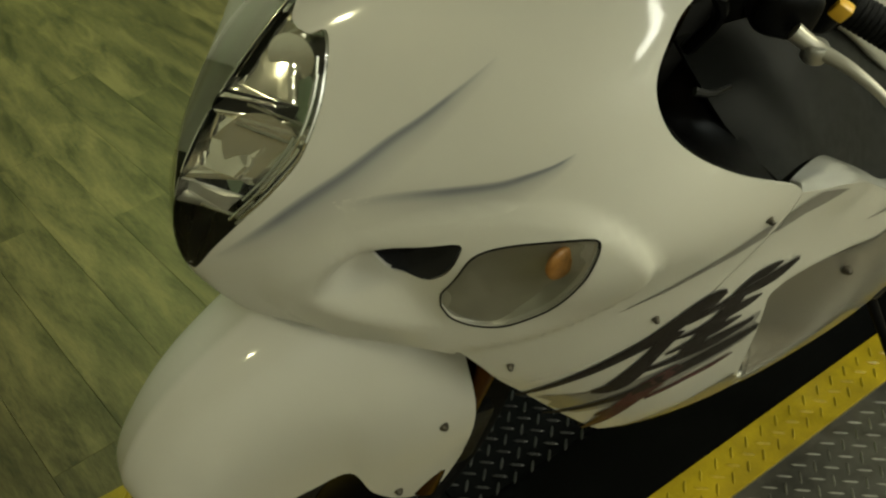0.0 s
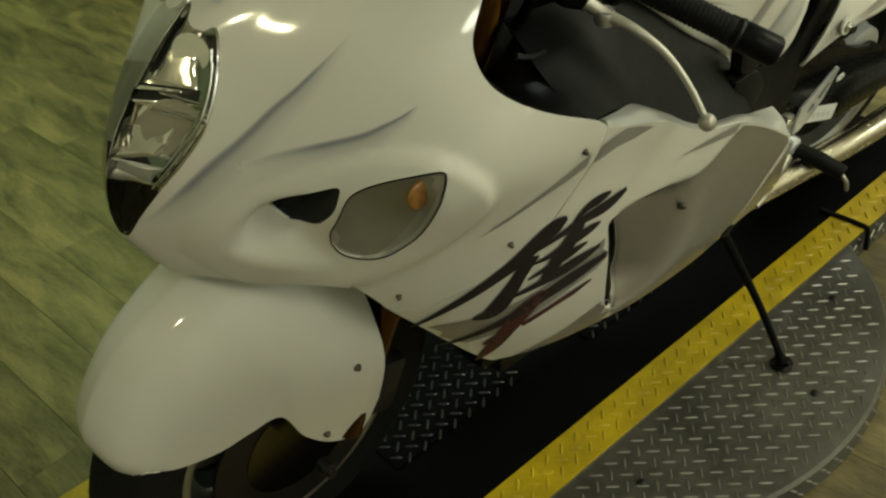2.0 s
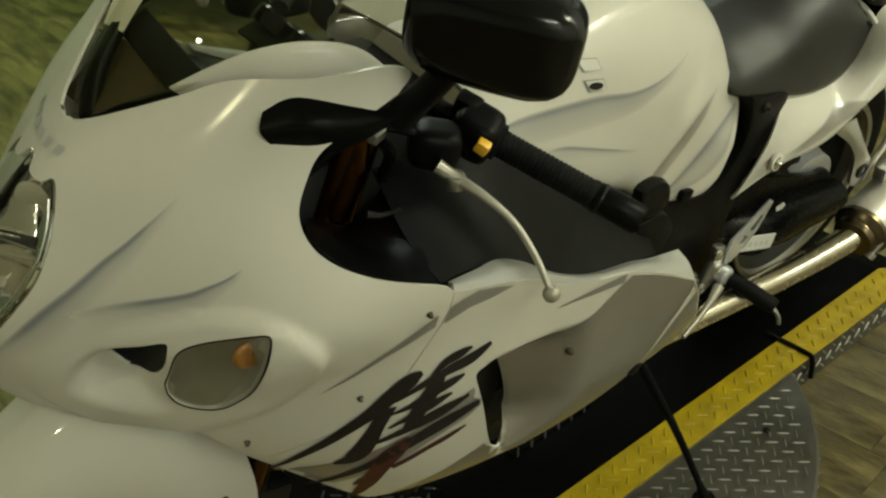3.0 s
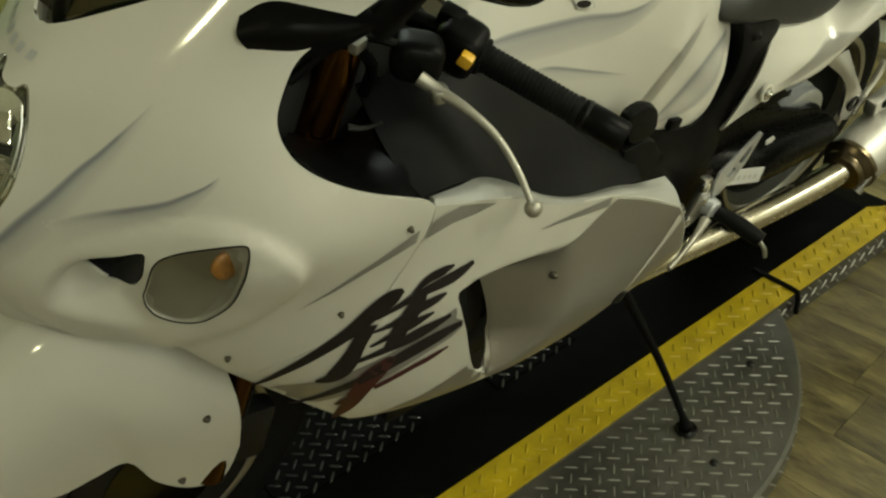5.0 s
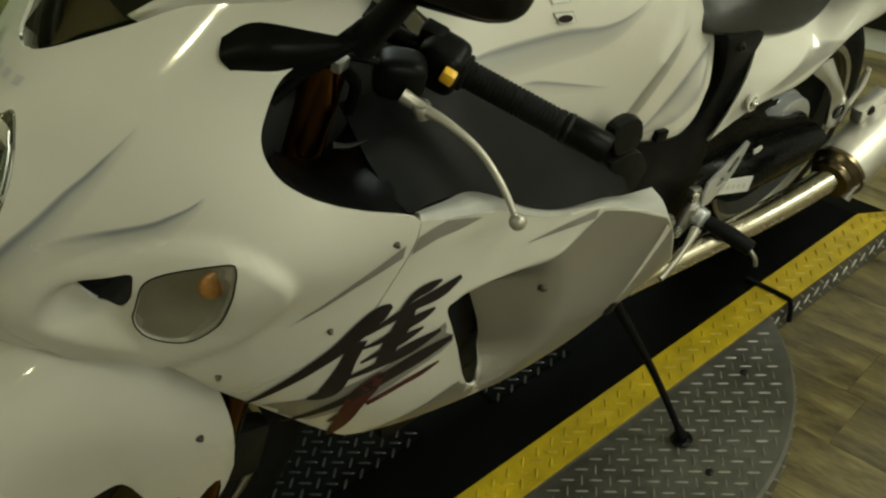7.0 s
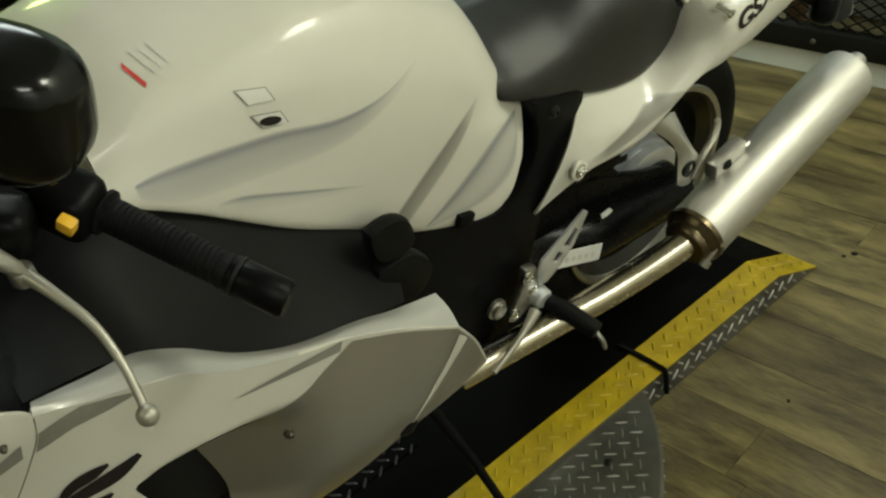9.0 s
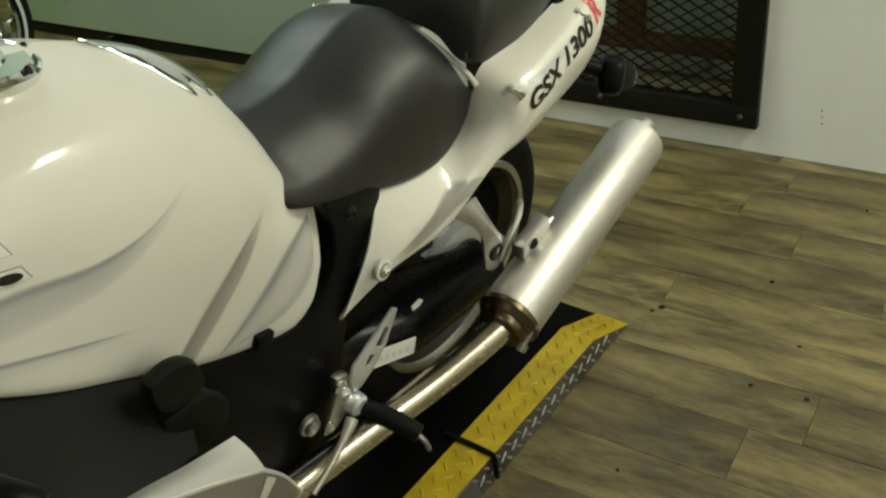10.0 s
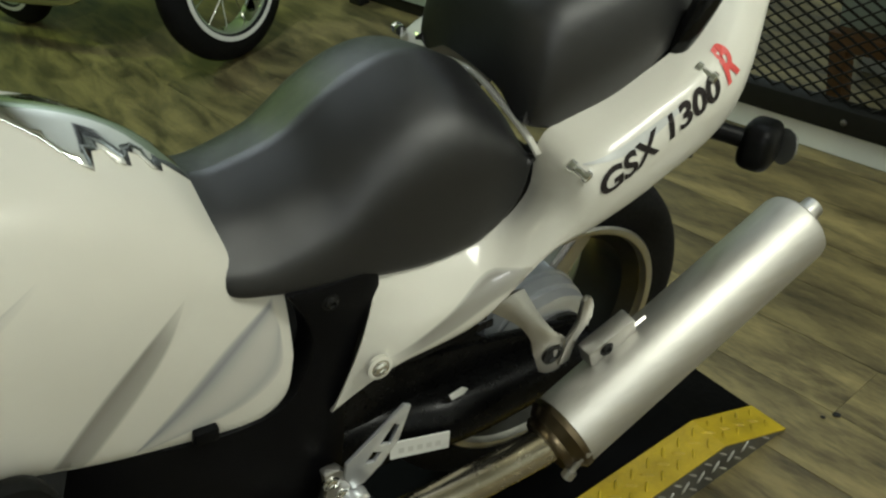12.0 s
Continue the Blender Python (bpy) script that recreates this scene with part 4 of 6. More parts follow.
def graphics():
    a = [(0.222, 1.028), (0.188, 1.001), (0.164, 0.981), (0.141, 0.962), (0.109, 0.932), (0.075, 0.900), (0.042, 0.861), (0.016, 0.822)]
    b = [(0.243, 0.978), (0.228, 0.968), (0.211, 0.959), (0.194, 0.950), (0.168, 0.939), (0.137, 0.925), (0.099, 0.905)]
    for line, wide, tips in ((a, [0.002, 0.006, 0.010, 0.014, 0.02, 0.026, 0.024, 0.012], (0.18, 0.22)), (b, [0.002, 0.007, 0.013, 0.018, 0.020, 0.022, 0.022], (0.12, 0.3))):
        airbrush("stripe", [(x, h + 0.002) for x, h in line], below(line, wide), [0, 0.95, 0.8, 0.45, 0.33, 0.27, 0.2, 0.13, 0.06, 0], UPPER_TREE, AIR_BLUE, UPPER, "soft blue grey stripe", tips=tips)
    # stripe crosses the seam
    decal("stripe", [(0.292, 0.790), (0.33, 0.818), (0.36, 0.839), (0.40, 0.861), (0.424, 0.872), (0.421, 0.852), (0.398, 0.844), (0.36, 0.829), (0.33, 0.811)], UPPER_TREE, STRIPE_DARK, UPPER, "tapering grey stripe", smooth=False)
    decal("stripe", [(0.440, 0.875), (0.458, 0.879), (0.478, 0.880), (0.505, 0.868), (0.535, 0.852), (0.50, 0.853), (0.468, 0.857), (0.445, 0.853), (0.432, 0.851)], SIDE_TREE, STRIPE_DARK, SIDE, "tapering grey stripe", smooth=False)
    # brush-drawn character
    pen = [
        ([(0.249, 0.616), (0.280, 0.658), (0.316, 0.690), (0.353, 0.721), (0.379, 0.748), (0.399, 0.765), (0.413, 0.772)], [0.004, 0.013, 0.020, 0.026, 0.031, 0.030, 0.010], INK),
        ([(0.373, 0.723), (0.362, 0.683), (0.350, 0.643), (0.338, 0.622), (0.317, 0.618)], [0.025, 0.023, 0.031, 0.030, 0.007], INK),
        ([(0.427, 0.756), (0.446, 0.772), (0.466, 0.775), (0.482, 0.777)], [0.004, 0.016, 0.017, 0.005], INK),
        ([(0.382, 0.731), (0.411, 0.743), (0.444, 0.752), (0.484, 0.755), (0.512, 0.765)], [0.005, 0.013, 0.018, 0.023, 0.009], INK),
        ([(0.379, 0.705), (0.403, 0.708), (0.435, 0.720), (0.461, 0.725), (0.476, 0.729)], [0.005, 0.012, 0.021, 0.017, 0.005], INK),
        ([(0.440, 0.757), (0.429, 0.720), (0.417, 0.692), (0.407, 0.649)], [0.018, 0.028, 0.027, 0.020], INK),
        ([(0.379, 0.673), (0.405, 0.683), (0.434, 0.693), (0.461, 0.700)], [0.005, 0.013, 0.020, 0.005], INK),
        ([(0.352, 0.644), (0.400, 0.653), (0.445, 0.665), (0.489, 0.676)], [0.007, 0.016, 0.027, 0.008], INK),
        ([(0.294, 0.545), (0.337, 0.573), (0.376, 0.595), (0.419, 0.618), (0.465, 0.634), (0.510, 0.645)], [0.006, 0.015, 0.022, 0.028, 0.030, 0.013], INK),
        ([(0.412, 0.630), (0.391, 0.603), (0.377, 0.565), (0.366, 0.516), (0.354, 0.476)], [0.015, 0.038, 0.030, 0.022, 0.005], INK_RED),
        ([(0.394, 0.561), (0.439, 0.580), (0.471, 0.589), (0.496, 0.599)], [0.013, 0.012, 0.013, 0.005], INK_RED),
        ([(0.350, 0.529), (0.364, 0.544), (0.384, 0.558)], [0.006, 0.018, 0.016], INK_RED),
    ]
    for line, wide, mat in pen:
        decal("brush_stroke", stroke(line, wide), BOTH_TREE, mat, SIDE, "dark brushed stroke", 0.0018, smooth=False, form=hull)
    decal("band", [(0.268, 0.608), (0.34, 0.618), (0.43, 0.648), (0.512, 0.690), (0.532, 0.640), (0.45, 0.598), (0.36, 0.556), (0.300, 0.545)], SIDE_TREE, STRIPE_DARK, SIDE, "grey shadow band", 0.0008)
    decal("band", [(0.40, 0.461), (0.47, 0.478), (0.53, 0.505), (0.572, 0.52), (0.578, 0.465), (0.572, 0.436), (0.50, 0.448), (0.43, 0.459)], SIDE_TREE, GREY_PAINT, SIDE, "grey lower edge", 0.0008)
    decal("panel_paint", path([(0.548, 0.712), (0.60, 0.706), (0.66, 0.692), (0.70, 0.694), (0.735, 0.712), (0.770, 0.729)], [(0.770, 0.729), (0.85, 0.681), (0.938, 0.617)], [(0.938, 0.617), (0.98, 0.55), (1.02, 0.46)], [(1.02, 0.46), (0.97, 0.446), (0.86, 0.444), (0.76, 0.426), (0.66, 0.418), (0.60, 0.430), (0.590, 0.452)], [(0.590, 0.452), (0.609, 0.478), (0.611, 0.54), (0.593, 0.62), (0.567, 0.699), (0.548, 0.712)]), SIDE_TREE, GREY_PAINT, SIDE, "pearl grey paint", 0.0012, 0.012, smooth=False)
    decal("wedge", stroke([(0.955, 0.597), (0.93, 0.545), (0.865, 0.455)], [0.028, 0.018, 0.003]), SIDE_TREE, PEARL, SIDE, "white wedge", 0.0022, smooth=False)
    decal("stripe", stroke([(0.755, 0.732), (0.69, 0.745), (0.622, 0.757)], [0.016, 0.010, 0.001]), SIDE_TREE, STRIPE_DARK, SIDE, "short grey stripe", smooth=False)
    # maker's name across the nose, as plain bars
    for k in range(6):
        y = 0.062 - 0.0184 * k
        v = []
        for dy, h in ((0.0048, 1.043), (-0.0048, 1.043), (-0.0048, 1.036), (0.0048, 1.036)):
            hit, n, _, _ = UPPER_TREE.ray_cast(Vector((-0.5, y + dy, h - 0.0006 * k)), Vector((1, 0, 0)))
            if hit:
                v.append(hit + (n if n.x < 0 else -n) * 0.0015)
        if len(v) == 4:
            mesh_object("name_bar", v, [(0, 3, 2, 1)], SILVER_FADE, UPPER, "grey bar of lettering", False)


graphics()
for x, h, tree in ((0.223, 0.704, UPPER_TREE), (0.339, 0.762, UPPER_TREE), (0.411, 0.880, UPPER_TREE)):
    hit, n, _, _ = tree.ray_cast(Vector((x, -1, h)), Vector((0, 1, 0)))
    screw(hit, n if n.y < 0 else -n, BIKE, 0.0032, SCREW_METAL)
screw((0.677, -0.2945, 0.627), (0, -1, 0.1), BIKE, 0.0048, SCREW_METAL)


def windscreen():
    base = [(0.186, 0, 1.052), (0.216, -0.042, 1.072), (0.263, -0.085, 1.094), (0.309, -0.115, 1.116), (0.36, -0.145, 1.127), (0.43, -0.175, 1.128)]
    top = [(0.40, 0, 1.225), (0.41, -0.06, 1.222), (0.43, -0.105, 1.21), (0.455, -0.14, 1.19), (0.475, -0.165, 1.17), (0.49, -0.18, 1.15)]
    mid = [tuple(0.55 * a[i] + 0.45 * b[i] + (0, 0, 0.012)[i] for i in range(3)) for a, b in zip(base, top)]
    sheet("windscreen", cage([base, mid, top], 6, 5), SMOKE, BIKE, "smoked clear windscreen", 0.003, True)
    tube("screen_seal", [(x + 0.016, y * 0.86, z - 0.016) for x, y, z in base[3::-1]] + [(x + 0.014, -y * 0.95, z - 0.006) for x, y, z in base[1:]], 0.011, BLACK_PLASTIC, BIKE, "black seal under the screen", 10, 5)
    liner = [[(0.20, y, 1.045 - 2.0 * y * y), (0.235, y * 1.2, 1.058 - y * y), (0.275, y * 1.4, 1.078)] for y in (-0.07, -0.035, 0.0, 0.035, 0.07)]
    sheet("nose_liner", cage(liner, 4, 4), NOSE_BROWN, BIKE, "olive brown inner nose panel", 0.003)
    block("dash_bar", (0.040, 0.150, 0.008), pose(0.292, 0.012, 1.084, 0, -28, -4), DARK_METAL, BIKE, "dull metal dash support", 0.003)
    dash = [[(0.43, y, 1.025 - 0.5 * y * y), (0.47, y, 1.03 - 0.5 * y * y), (0.52, y, 1.0 - 0.5 * y * y)] for y in (-0.11, -0.05, 0.0, 0.05, 0.11)]
    sheet("dashboard", cage(dash, 3, 3), BLACK_PLASTIC, BIKE, "black dashboard", 0.006)
    for y in (-0.075, 0.0, 0.075):
        g = lathe("gauge", [(0, 0.034), (0.02, 0.034), (0.024, 0.031), (0.02, 0.028), (0.018, 0)], (0.46, y, 1.02), (0.56, y, 1.10), GLOSS_BLACK, BIKE, "round black gauge", 24)


windscreen()


def cockpit():
    rows = [
        [(0.442, -0.290, 0.892), (0.53, -0.266, 0.856), (0.60, -0.262, 0.812), (0.68, -0.268, 0.752), (0.79, -0.268, 0.710), (0.89, -0.250, 0.665)],
        [(0.45, -0.215, 0.900), (0.56, -0.215, 0.885), (0.65, -0.218, 0.838), (0.73, -0.222, 0.785), (0.83, -0.220, 0.728), (0.92, -0.200, 0.672)],
        [(0.47, -0.12, 0.93), (0.60, -0.155, 0.935), (0.68, -0.165, 0.893), (0.76, -0.165, 0.835), (0.86, -0.160, 0.760), (0.955, -0.145, 0.69)],
    ]
    sheet("inner_panel", cage(rows, 5, 6), GRAIN_PLASTIC, BIKE, "dark grained inner fairing panel", 0.004, True, True)
    rows = [
        [(x, -hull(x, h) + 0.009, h) for x, h in ((0.310, 0.993), (0.340, 0.956), (0.386, 0.920), (0.443, 0.886))],
        [(0.34, -0.19, 0.955), (0.38, -0.215, 0.915), (0.42, -0.225, 0.900), (0.46, -0.22, 0.897)],
        [(0.38, -0.12, 0.90), (0.41, -0.13, 0.88), (0.44, -0.135, 0.88), (0.48, -0.13, 0.91)],
    ]
    sheet("cockpit_liner", cage(rows, 5, 5), BLACK_PLASTIC, BIKE, "dark cockpit liner", 0.004, True, True)
    # near-black block put in as the shade inside the cockpit
    block("cockpit_core", (0.34, 0.20, 0.30), pose(0.50, 0, 0.82), HOLE, BIKE, "black block standing for the shade inside the cockpit", 0.03)
    for s in (-1, 1):
        tube("fork_leg", [(0.475, 0.105 * s, 1.0), (FX + 0.03, 0.105 * s, 0.33)], [0.026, 0.026], GOLD, BIKE, "gold fork tube", 18, 8)
        tube("fork_lower", [(0.345, 0.096 * s, 0.66), (FX + 0.035, 0.096 * s, 0.31)], [0.028, 0.026], DARK_METAL, BIKE, "dark fork lower", 18, 4)
    up_k = [(0.862, 0.776), (0.897, 0.780), (0.926, 0.762), (0.931, 0.718), (0.884, 0.716), (0.866, 0.742), (0.862, 0.776)]
    low_k = [(0.872, 0.708), (0.931, 0.703), (0.964, 0.660), (0.948, 0.625), (0.915, 0.620), (0.870, 0.648), (0.872, 0.708)]
    plate("knee_cover", path(up_k, n=3), -0.226, 0.024, GRAIN_PLASTIC, BIKE, "dark upper knee cover", 0.010)
    plate("knee_cover", path(low_k, n=3), -0.224, 0.024, GRAIN_PLASTIC, BIKE, "dark lower knee cover", 0.010)
    tube("knee_stay", [(0.90, -0.205, 0.75), (0.915, -0.20, 0.70), (0.935, -0.19, 0.65)], 0.016, GRAIN_PLASTIC, BIKE, "dark stay behind the knee covers", 10, 4)
    tube("cable_end", [(0.405, -0.205, 0.950), (0.42, -0.212, 0.946), (0.445, -0.212, 0.943)], [0.0045, 0.003, 0.002], DARK_METAL, BIKE, "dull cable end", 8, 4)
    tube("wiring", [(0.36, -0.16, 1.0), (0.42, -0.17, 1.03), (0.46, -0.17, 0.99), (0.47, -0.14, 0.93)], 0.007, BLACK_PLASTIC, BIKE, "black cable", 8, 5)
    tube("wiring", [(0.40, -0.10, 1.02), (0.46, -0.19, 1.03), (0.50, -0.20, 1.0)], 0.005, BLACK_PLASTIC, BIKE, "black cable", 8, 5)
    block("connector", (0.02, 0.012, 0.014), pose(0.43, -0.19, 1.035, 10, 0, 20), ALLOY, BIKE, "small bright connector", 0.003)


cockpit()


def handlebar():
    for s in (1, -1):
        def m(p):
            return (p[0], p[1] * s, p[2])

        bar = tube("handlebar", [m((0.485, -0.10, 1.035)), m((0.535, -0.165, 1.012)), m((0.578, -0.215, 0.980)), m((0.640, -0.325, 0.940))], 0.0115, BLACK_PLASTIC, BIKE, "black clip-on bar", 14, 5)
        a, b = Vector(m((0.578, -0.215, 0.980))), Vector(m((0.637, -0.320, 0.942)))
        ln = (b - a).length
        prof = [(0, 0.013), (0, 0.022), (0.004, 0.022), (0.006, 0.0165)]
        k = 0.008
        while k < ln - 0.008:
            prof += [(k, 0.0168), (k + 0.003, 0.0168), (k + 0.0034, 0.0158), (k + 0.005, 0.0158)]
            k += 0.0055
        prof += [(ln - 0.006, 0.0175), (ln, 0.0175), (ln, 0.012)]
        lathe("grip", prof, a, b, GRIP, bar, "ribbed black rubber grip", 24)
        d = (b - a).normalized()
        lathe("bar_end_weight", [(0, 0.012), (0.001, 0.0175), (0.006, 0.0185), (0.009, 0.0165), (0.012, 0.0185), (0.055, 0.0185), (0.059, 0.016), (0.059, 0)], b, b + d, BLACK_PLASTIC, bar, "black bar-end weight", 28)
        lathe("ring", [(0.0065, 0.0188), (0.0068, 0.0192), (0.0095, 0.0192), (0.01, 0.0188)], b, b + d, DARK_METAL, bar, "", 28)
        sw = pebble("switch_box", (0.056, 0.052, 0.060), pose(*m((0.557, -0.200, 0.994)), 10 * s, 20, -58 * s), BLACK_PLASTIC, bar, "black switch cluster", 4.5)
        block("switch_cap", (0.03, 0.022, 0.02), pose(*m((0.558, -0.185, 1.022)), 10 * s, 20, -58 * s), BLACK_PLASTIC, sw, "", 0.005)
        if s > 0:
            block("flasher_switch", (0.016, 0.012, 0.017), pose(0.541, -0.232, 0.998, 10, 25, -58), YELLOW_PLASTIC, sw, "yellow passing switch", 0.003)
        pebble("reservoir", (0.058, 0.05, 0.05), pose(*m((0.495, -0.205, 1.005)), 0, 10, -35 * s), BLACK_PLASTIC, bar, "black fluid reservoir", 3.5)
        lev = tube("lever", [m((0.478, -0.232, 1.0)), m((0.489, -0.251, 0.990)), m((0.500, -0.285, 0.983)), m((0.512, -0.320, 0.966)), m((0.515, -0.355, 0.942)), m((0.511, -0.387, 0.917))], [0.0085, 0.0072, 0.0054, 0.0044, 0.0040, 0.0038], LEVER_ALLOY, bar, "bare alloy lever", 12, 6)
        bm = bmesh.new()
        bmesh.ops.create_uvsphere(bm, u_segments=18, v_segments=12, radius=0.0098, matrix=pose(*m((0.511, -0.389, 0.915))))
        part("ball", bm, LEVER_ALLOY, lev, "round lever end", sharp=80)
        lathe("pivot", [(-0.012, 0.011), (0.000, 0.011), (0.003, 0.009), (0.0035, 0)], m((0.489, -0.251, 0.992)), m((0.48, -0.26, 1.1)), ALLOY, lev, "", 18)


handlebar()


def mirror(s):
    def m(p):
        return (p[0], p[1] * s, p[2])

    mi = sheet("mirror", cage([[m(q) for q in r] for r in (
        [(0.312, -0.172, 1.100), (0.345, -0.185, 1.116), (0.385, -0.195, 1.112), (0.42, -0.205, 1.098)],
        [(0.300, -0.186, 1.090), (0.340, -0.218, 1.098), (0.385, -0.232, 1.092), (0.425, -0.236, 1.088)],
        [(0.308, -0.192, 1.074), (0.345, -0.214, 1.062), (0.385, -0.222, 1.062), (0.42, -0.225, 1.070)],
    )], 5, 6), BLACK_PLASTIC, BIKE, "large black rear-view mirror on a black foot", 0.007, False, s > 0)
    rows = [
        [(0.270, -0.085, 1.088), (0.310, -0.125, 1.104), (0.345, -0.160, 1.110), (0.385, -0.186, 1.112), (0.425, -0.200, 1.104), (0.456, -0.196, 1.082)],
        [(0.262, -0.078, 1.096), (0.300, -0.107, 1.122), (0.335, -0.135, 1.141), (0.375, -0.160, 1.148), (0.418, -0.176, 1.136), (0.452, -0.182, 1.102)],
        [(0.275, -0.062, 1.088), (0.310, -0.085, 1.104), (0.345, -0.105, 1.114), (0.380, -0.125, 1.118), (0.420, -0.142, 1.108), (0.448, -0.155, 1.086)],
    ]
    cap = sheet("shoulder", cage([[m(q) for q in r] for r in rows], 6, 6), PEARL, mi, "white cowl shoulder at the mirror", 0.003)
    screw(m((0.424, -0.199, 1.110)), m((0.0, -0.76, 0.65)), cap, 0.009, DARK_METAL)
    tube("arm", [m((0.432, -0.222, 1.074)), m((0.450, -0.243, 1.106)), m((0.464, -0.264, 1.142))], [0.018, 0.015, 0.015], BLACK_PLASTIC, mi, "", 14, 5)
    pebble("head", (0.166, 0.082, 0.104), pose(*m((0.497, -0.285, 1.179))) @ Matrix.Diagonal((1, s, 1, 1)) @ pose(0, 0, 0, 0, 8, -52), GLOSS_BLACK, mi, "smooth black mirror head", 3.6)


mirror(1)
mirror(-1)


def wheel(name, c, radius, width, rim_r, turn, label, wide_rim):
    """A tyre on a three-spoked alloy wheel with its brake disc."""
    hub = lathe(name, [(-0.05, 0.0), (-0.05, 0.028), (-0.03, 0.042), (0.03, 0.042), (0.05, 0.028), (0.05, 0)], (0, 0, 0), (0, 1, 0), ALLOY, BIKE, label, 32)
    hub.matrix_local = pose(*c, 0, 0, turn)
    w, prof = width / 2, []
    for k in range(25):
        a = math.pi * k / 24
        prof.append((-w * (0.80 + 0.20 * math.sin(a) ** 0.5) * (1 if k < 12 else -1) * abs(math.cos(a)) ** 0.8, rim_r + 0.006 + (radius - rim_r - 0.006) * math.sin(a) ** 0.62))
    prof = [(-w * 0.86, rim_r - 0.004)] + prof + [(w * 0.86, rim_r - 0.004)]
    prof[0], prof[-1] = (-w * 0.80, rim_r - 0.004), (w * 0.80, rim_r - 0.004)
    lathe("tyre", prof, (0, 0, 0), (0, 1, 0), RUBBER, hub, "black road tyre", 96, 60)
    e = wide_rim / 2
    lathe("rim", [(-e + 0.010, rim_r - 0.014), (-e + 0.03, rim_r - 0.036), (0, rim_r - 0.042), (e - 0.03, rim_r - 0.036), (e - 0.010, rim_r - 0.014)], (0, 0, 0), (0, 1, 0), WHEEL_GREY, hub, "dark polished rim well", 96, 30)
    for s in (-1, 1):
        lathe("rim_lip", [(e - 0.012, rim_r - 0.015), (e - 0.008, rim_r - 0.012), (e + 0.002, rim_r - 0.010), (e + 0.004, rim_r - 0.006), (e + 0.004, rim_r + 0.001), (e, rim_r + 0.004), (e - 0.006, rim_r)], (0, 0, 0), (0, s, 0), ALLOY, hub, "bright turned rim lip", 96, 40)
    for k in range(3):
        bm = bmesh.new()
        bmesh.ops.create_cube(bm, size=1)
        for v in bm.verts:
            far = v.co.x > 0
            v.co = Vector((0.035 if not far else rim_r - 0.03, v.co.y * (0.05 if not far else 0.034), v.co.z * (0.06 if not far else 0.045)))
        bmesh.ops.bevel(bm, geom=bm.edges[:], offset=0.008, segments=2, affect="EDGES")
        bm.transform(pose(0, 0, 0, 0, 120 * k - 43, 0))
        part("spoke", bm, ALLOY, hub, "hollow polished spoke")
    return hub


fw = wheel("front_wheel", (0.144, 0.0, 0.306), 0.302, 0.118, 0.196, 3.5, "front wheel with black tyre and alloy rim", 0.092)
for y in (-0.062, 0.062):
    lathe("brake_disc", [(-0.0025, 0.10), (-0.0025, 0.158), (0.0025, 0.158), (0.0025, 0.10), (-0.0025, 0.10)], (0, y, 0), (0, y + 1, 0), DARK_METAL, fw, "dark steel brake disc", 64)
    lathe("disc_carrier", [(-0.004, 0.04), (-0.004, 0.102), (0.004, 0.102), (0.004, 0.04)], (0, y, 0), (0, y + 1, 0), GLOSS_BLACK, fw, "black disc carrier", 48)
block("brake_caliper", (0.06, 0.04, 0.11), pose(FX + 0.115, -0.082, 0.345, 0, 20, 0), DARK_METAL, BIKE, "dark brake caliper", 0.014)
lathe("axle_nut", [(0, 0.012), (0.02, 0.012), (0.022, 0.008), (0.03, 0.008), (0.03, 0)], (0.146, -0.115, 0.30), (0.146, -1, 0.30), DARK_METAL, BIKE, "dark axle end", 12)
rw = wheel("rear_wheel", (RX, 0.0, 0.311), 0.311, 0.188, 0.226, 0, "rear wheel with wide black tyre and alloy rim", 0.165)
lathe("sprocket", [(-0.004, 0.05), (-0.004, 0.070), (0.004, 0.070), (0.004, 0.05), (-0.004, 0.05)], (0, -0.092, 0), (0, 1, 0), DARK_METAL, rw, "dark sprocket", 40)
lathe("hub_cover", [(-0.085, 0.02), (-0.085, 0.085), (-0.080, 0.096), (-0.062, 0.098), (-0.060, 0.090), (-0.056, 0.090), (-0.054, 0.101), (-0.034, 0.103), (-0.032, 0.095), (-0.028, 0.095), (-0.026, 0.106), (0.0, 0.108), (0.0, 0.02)], (0, 0, 0), (0, 1, 0), CANISTER, rw, "ribbed pale alloy hub", 48)


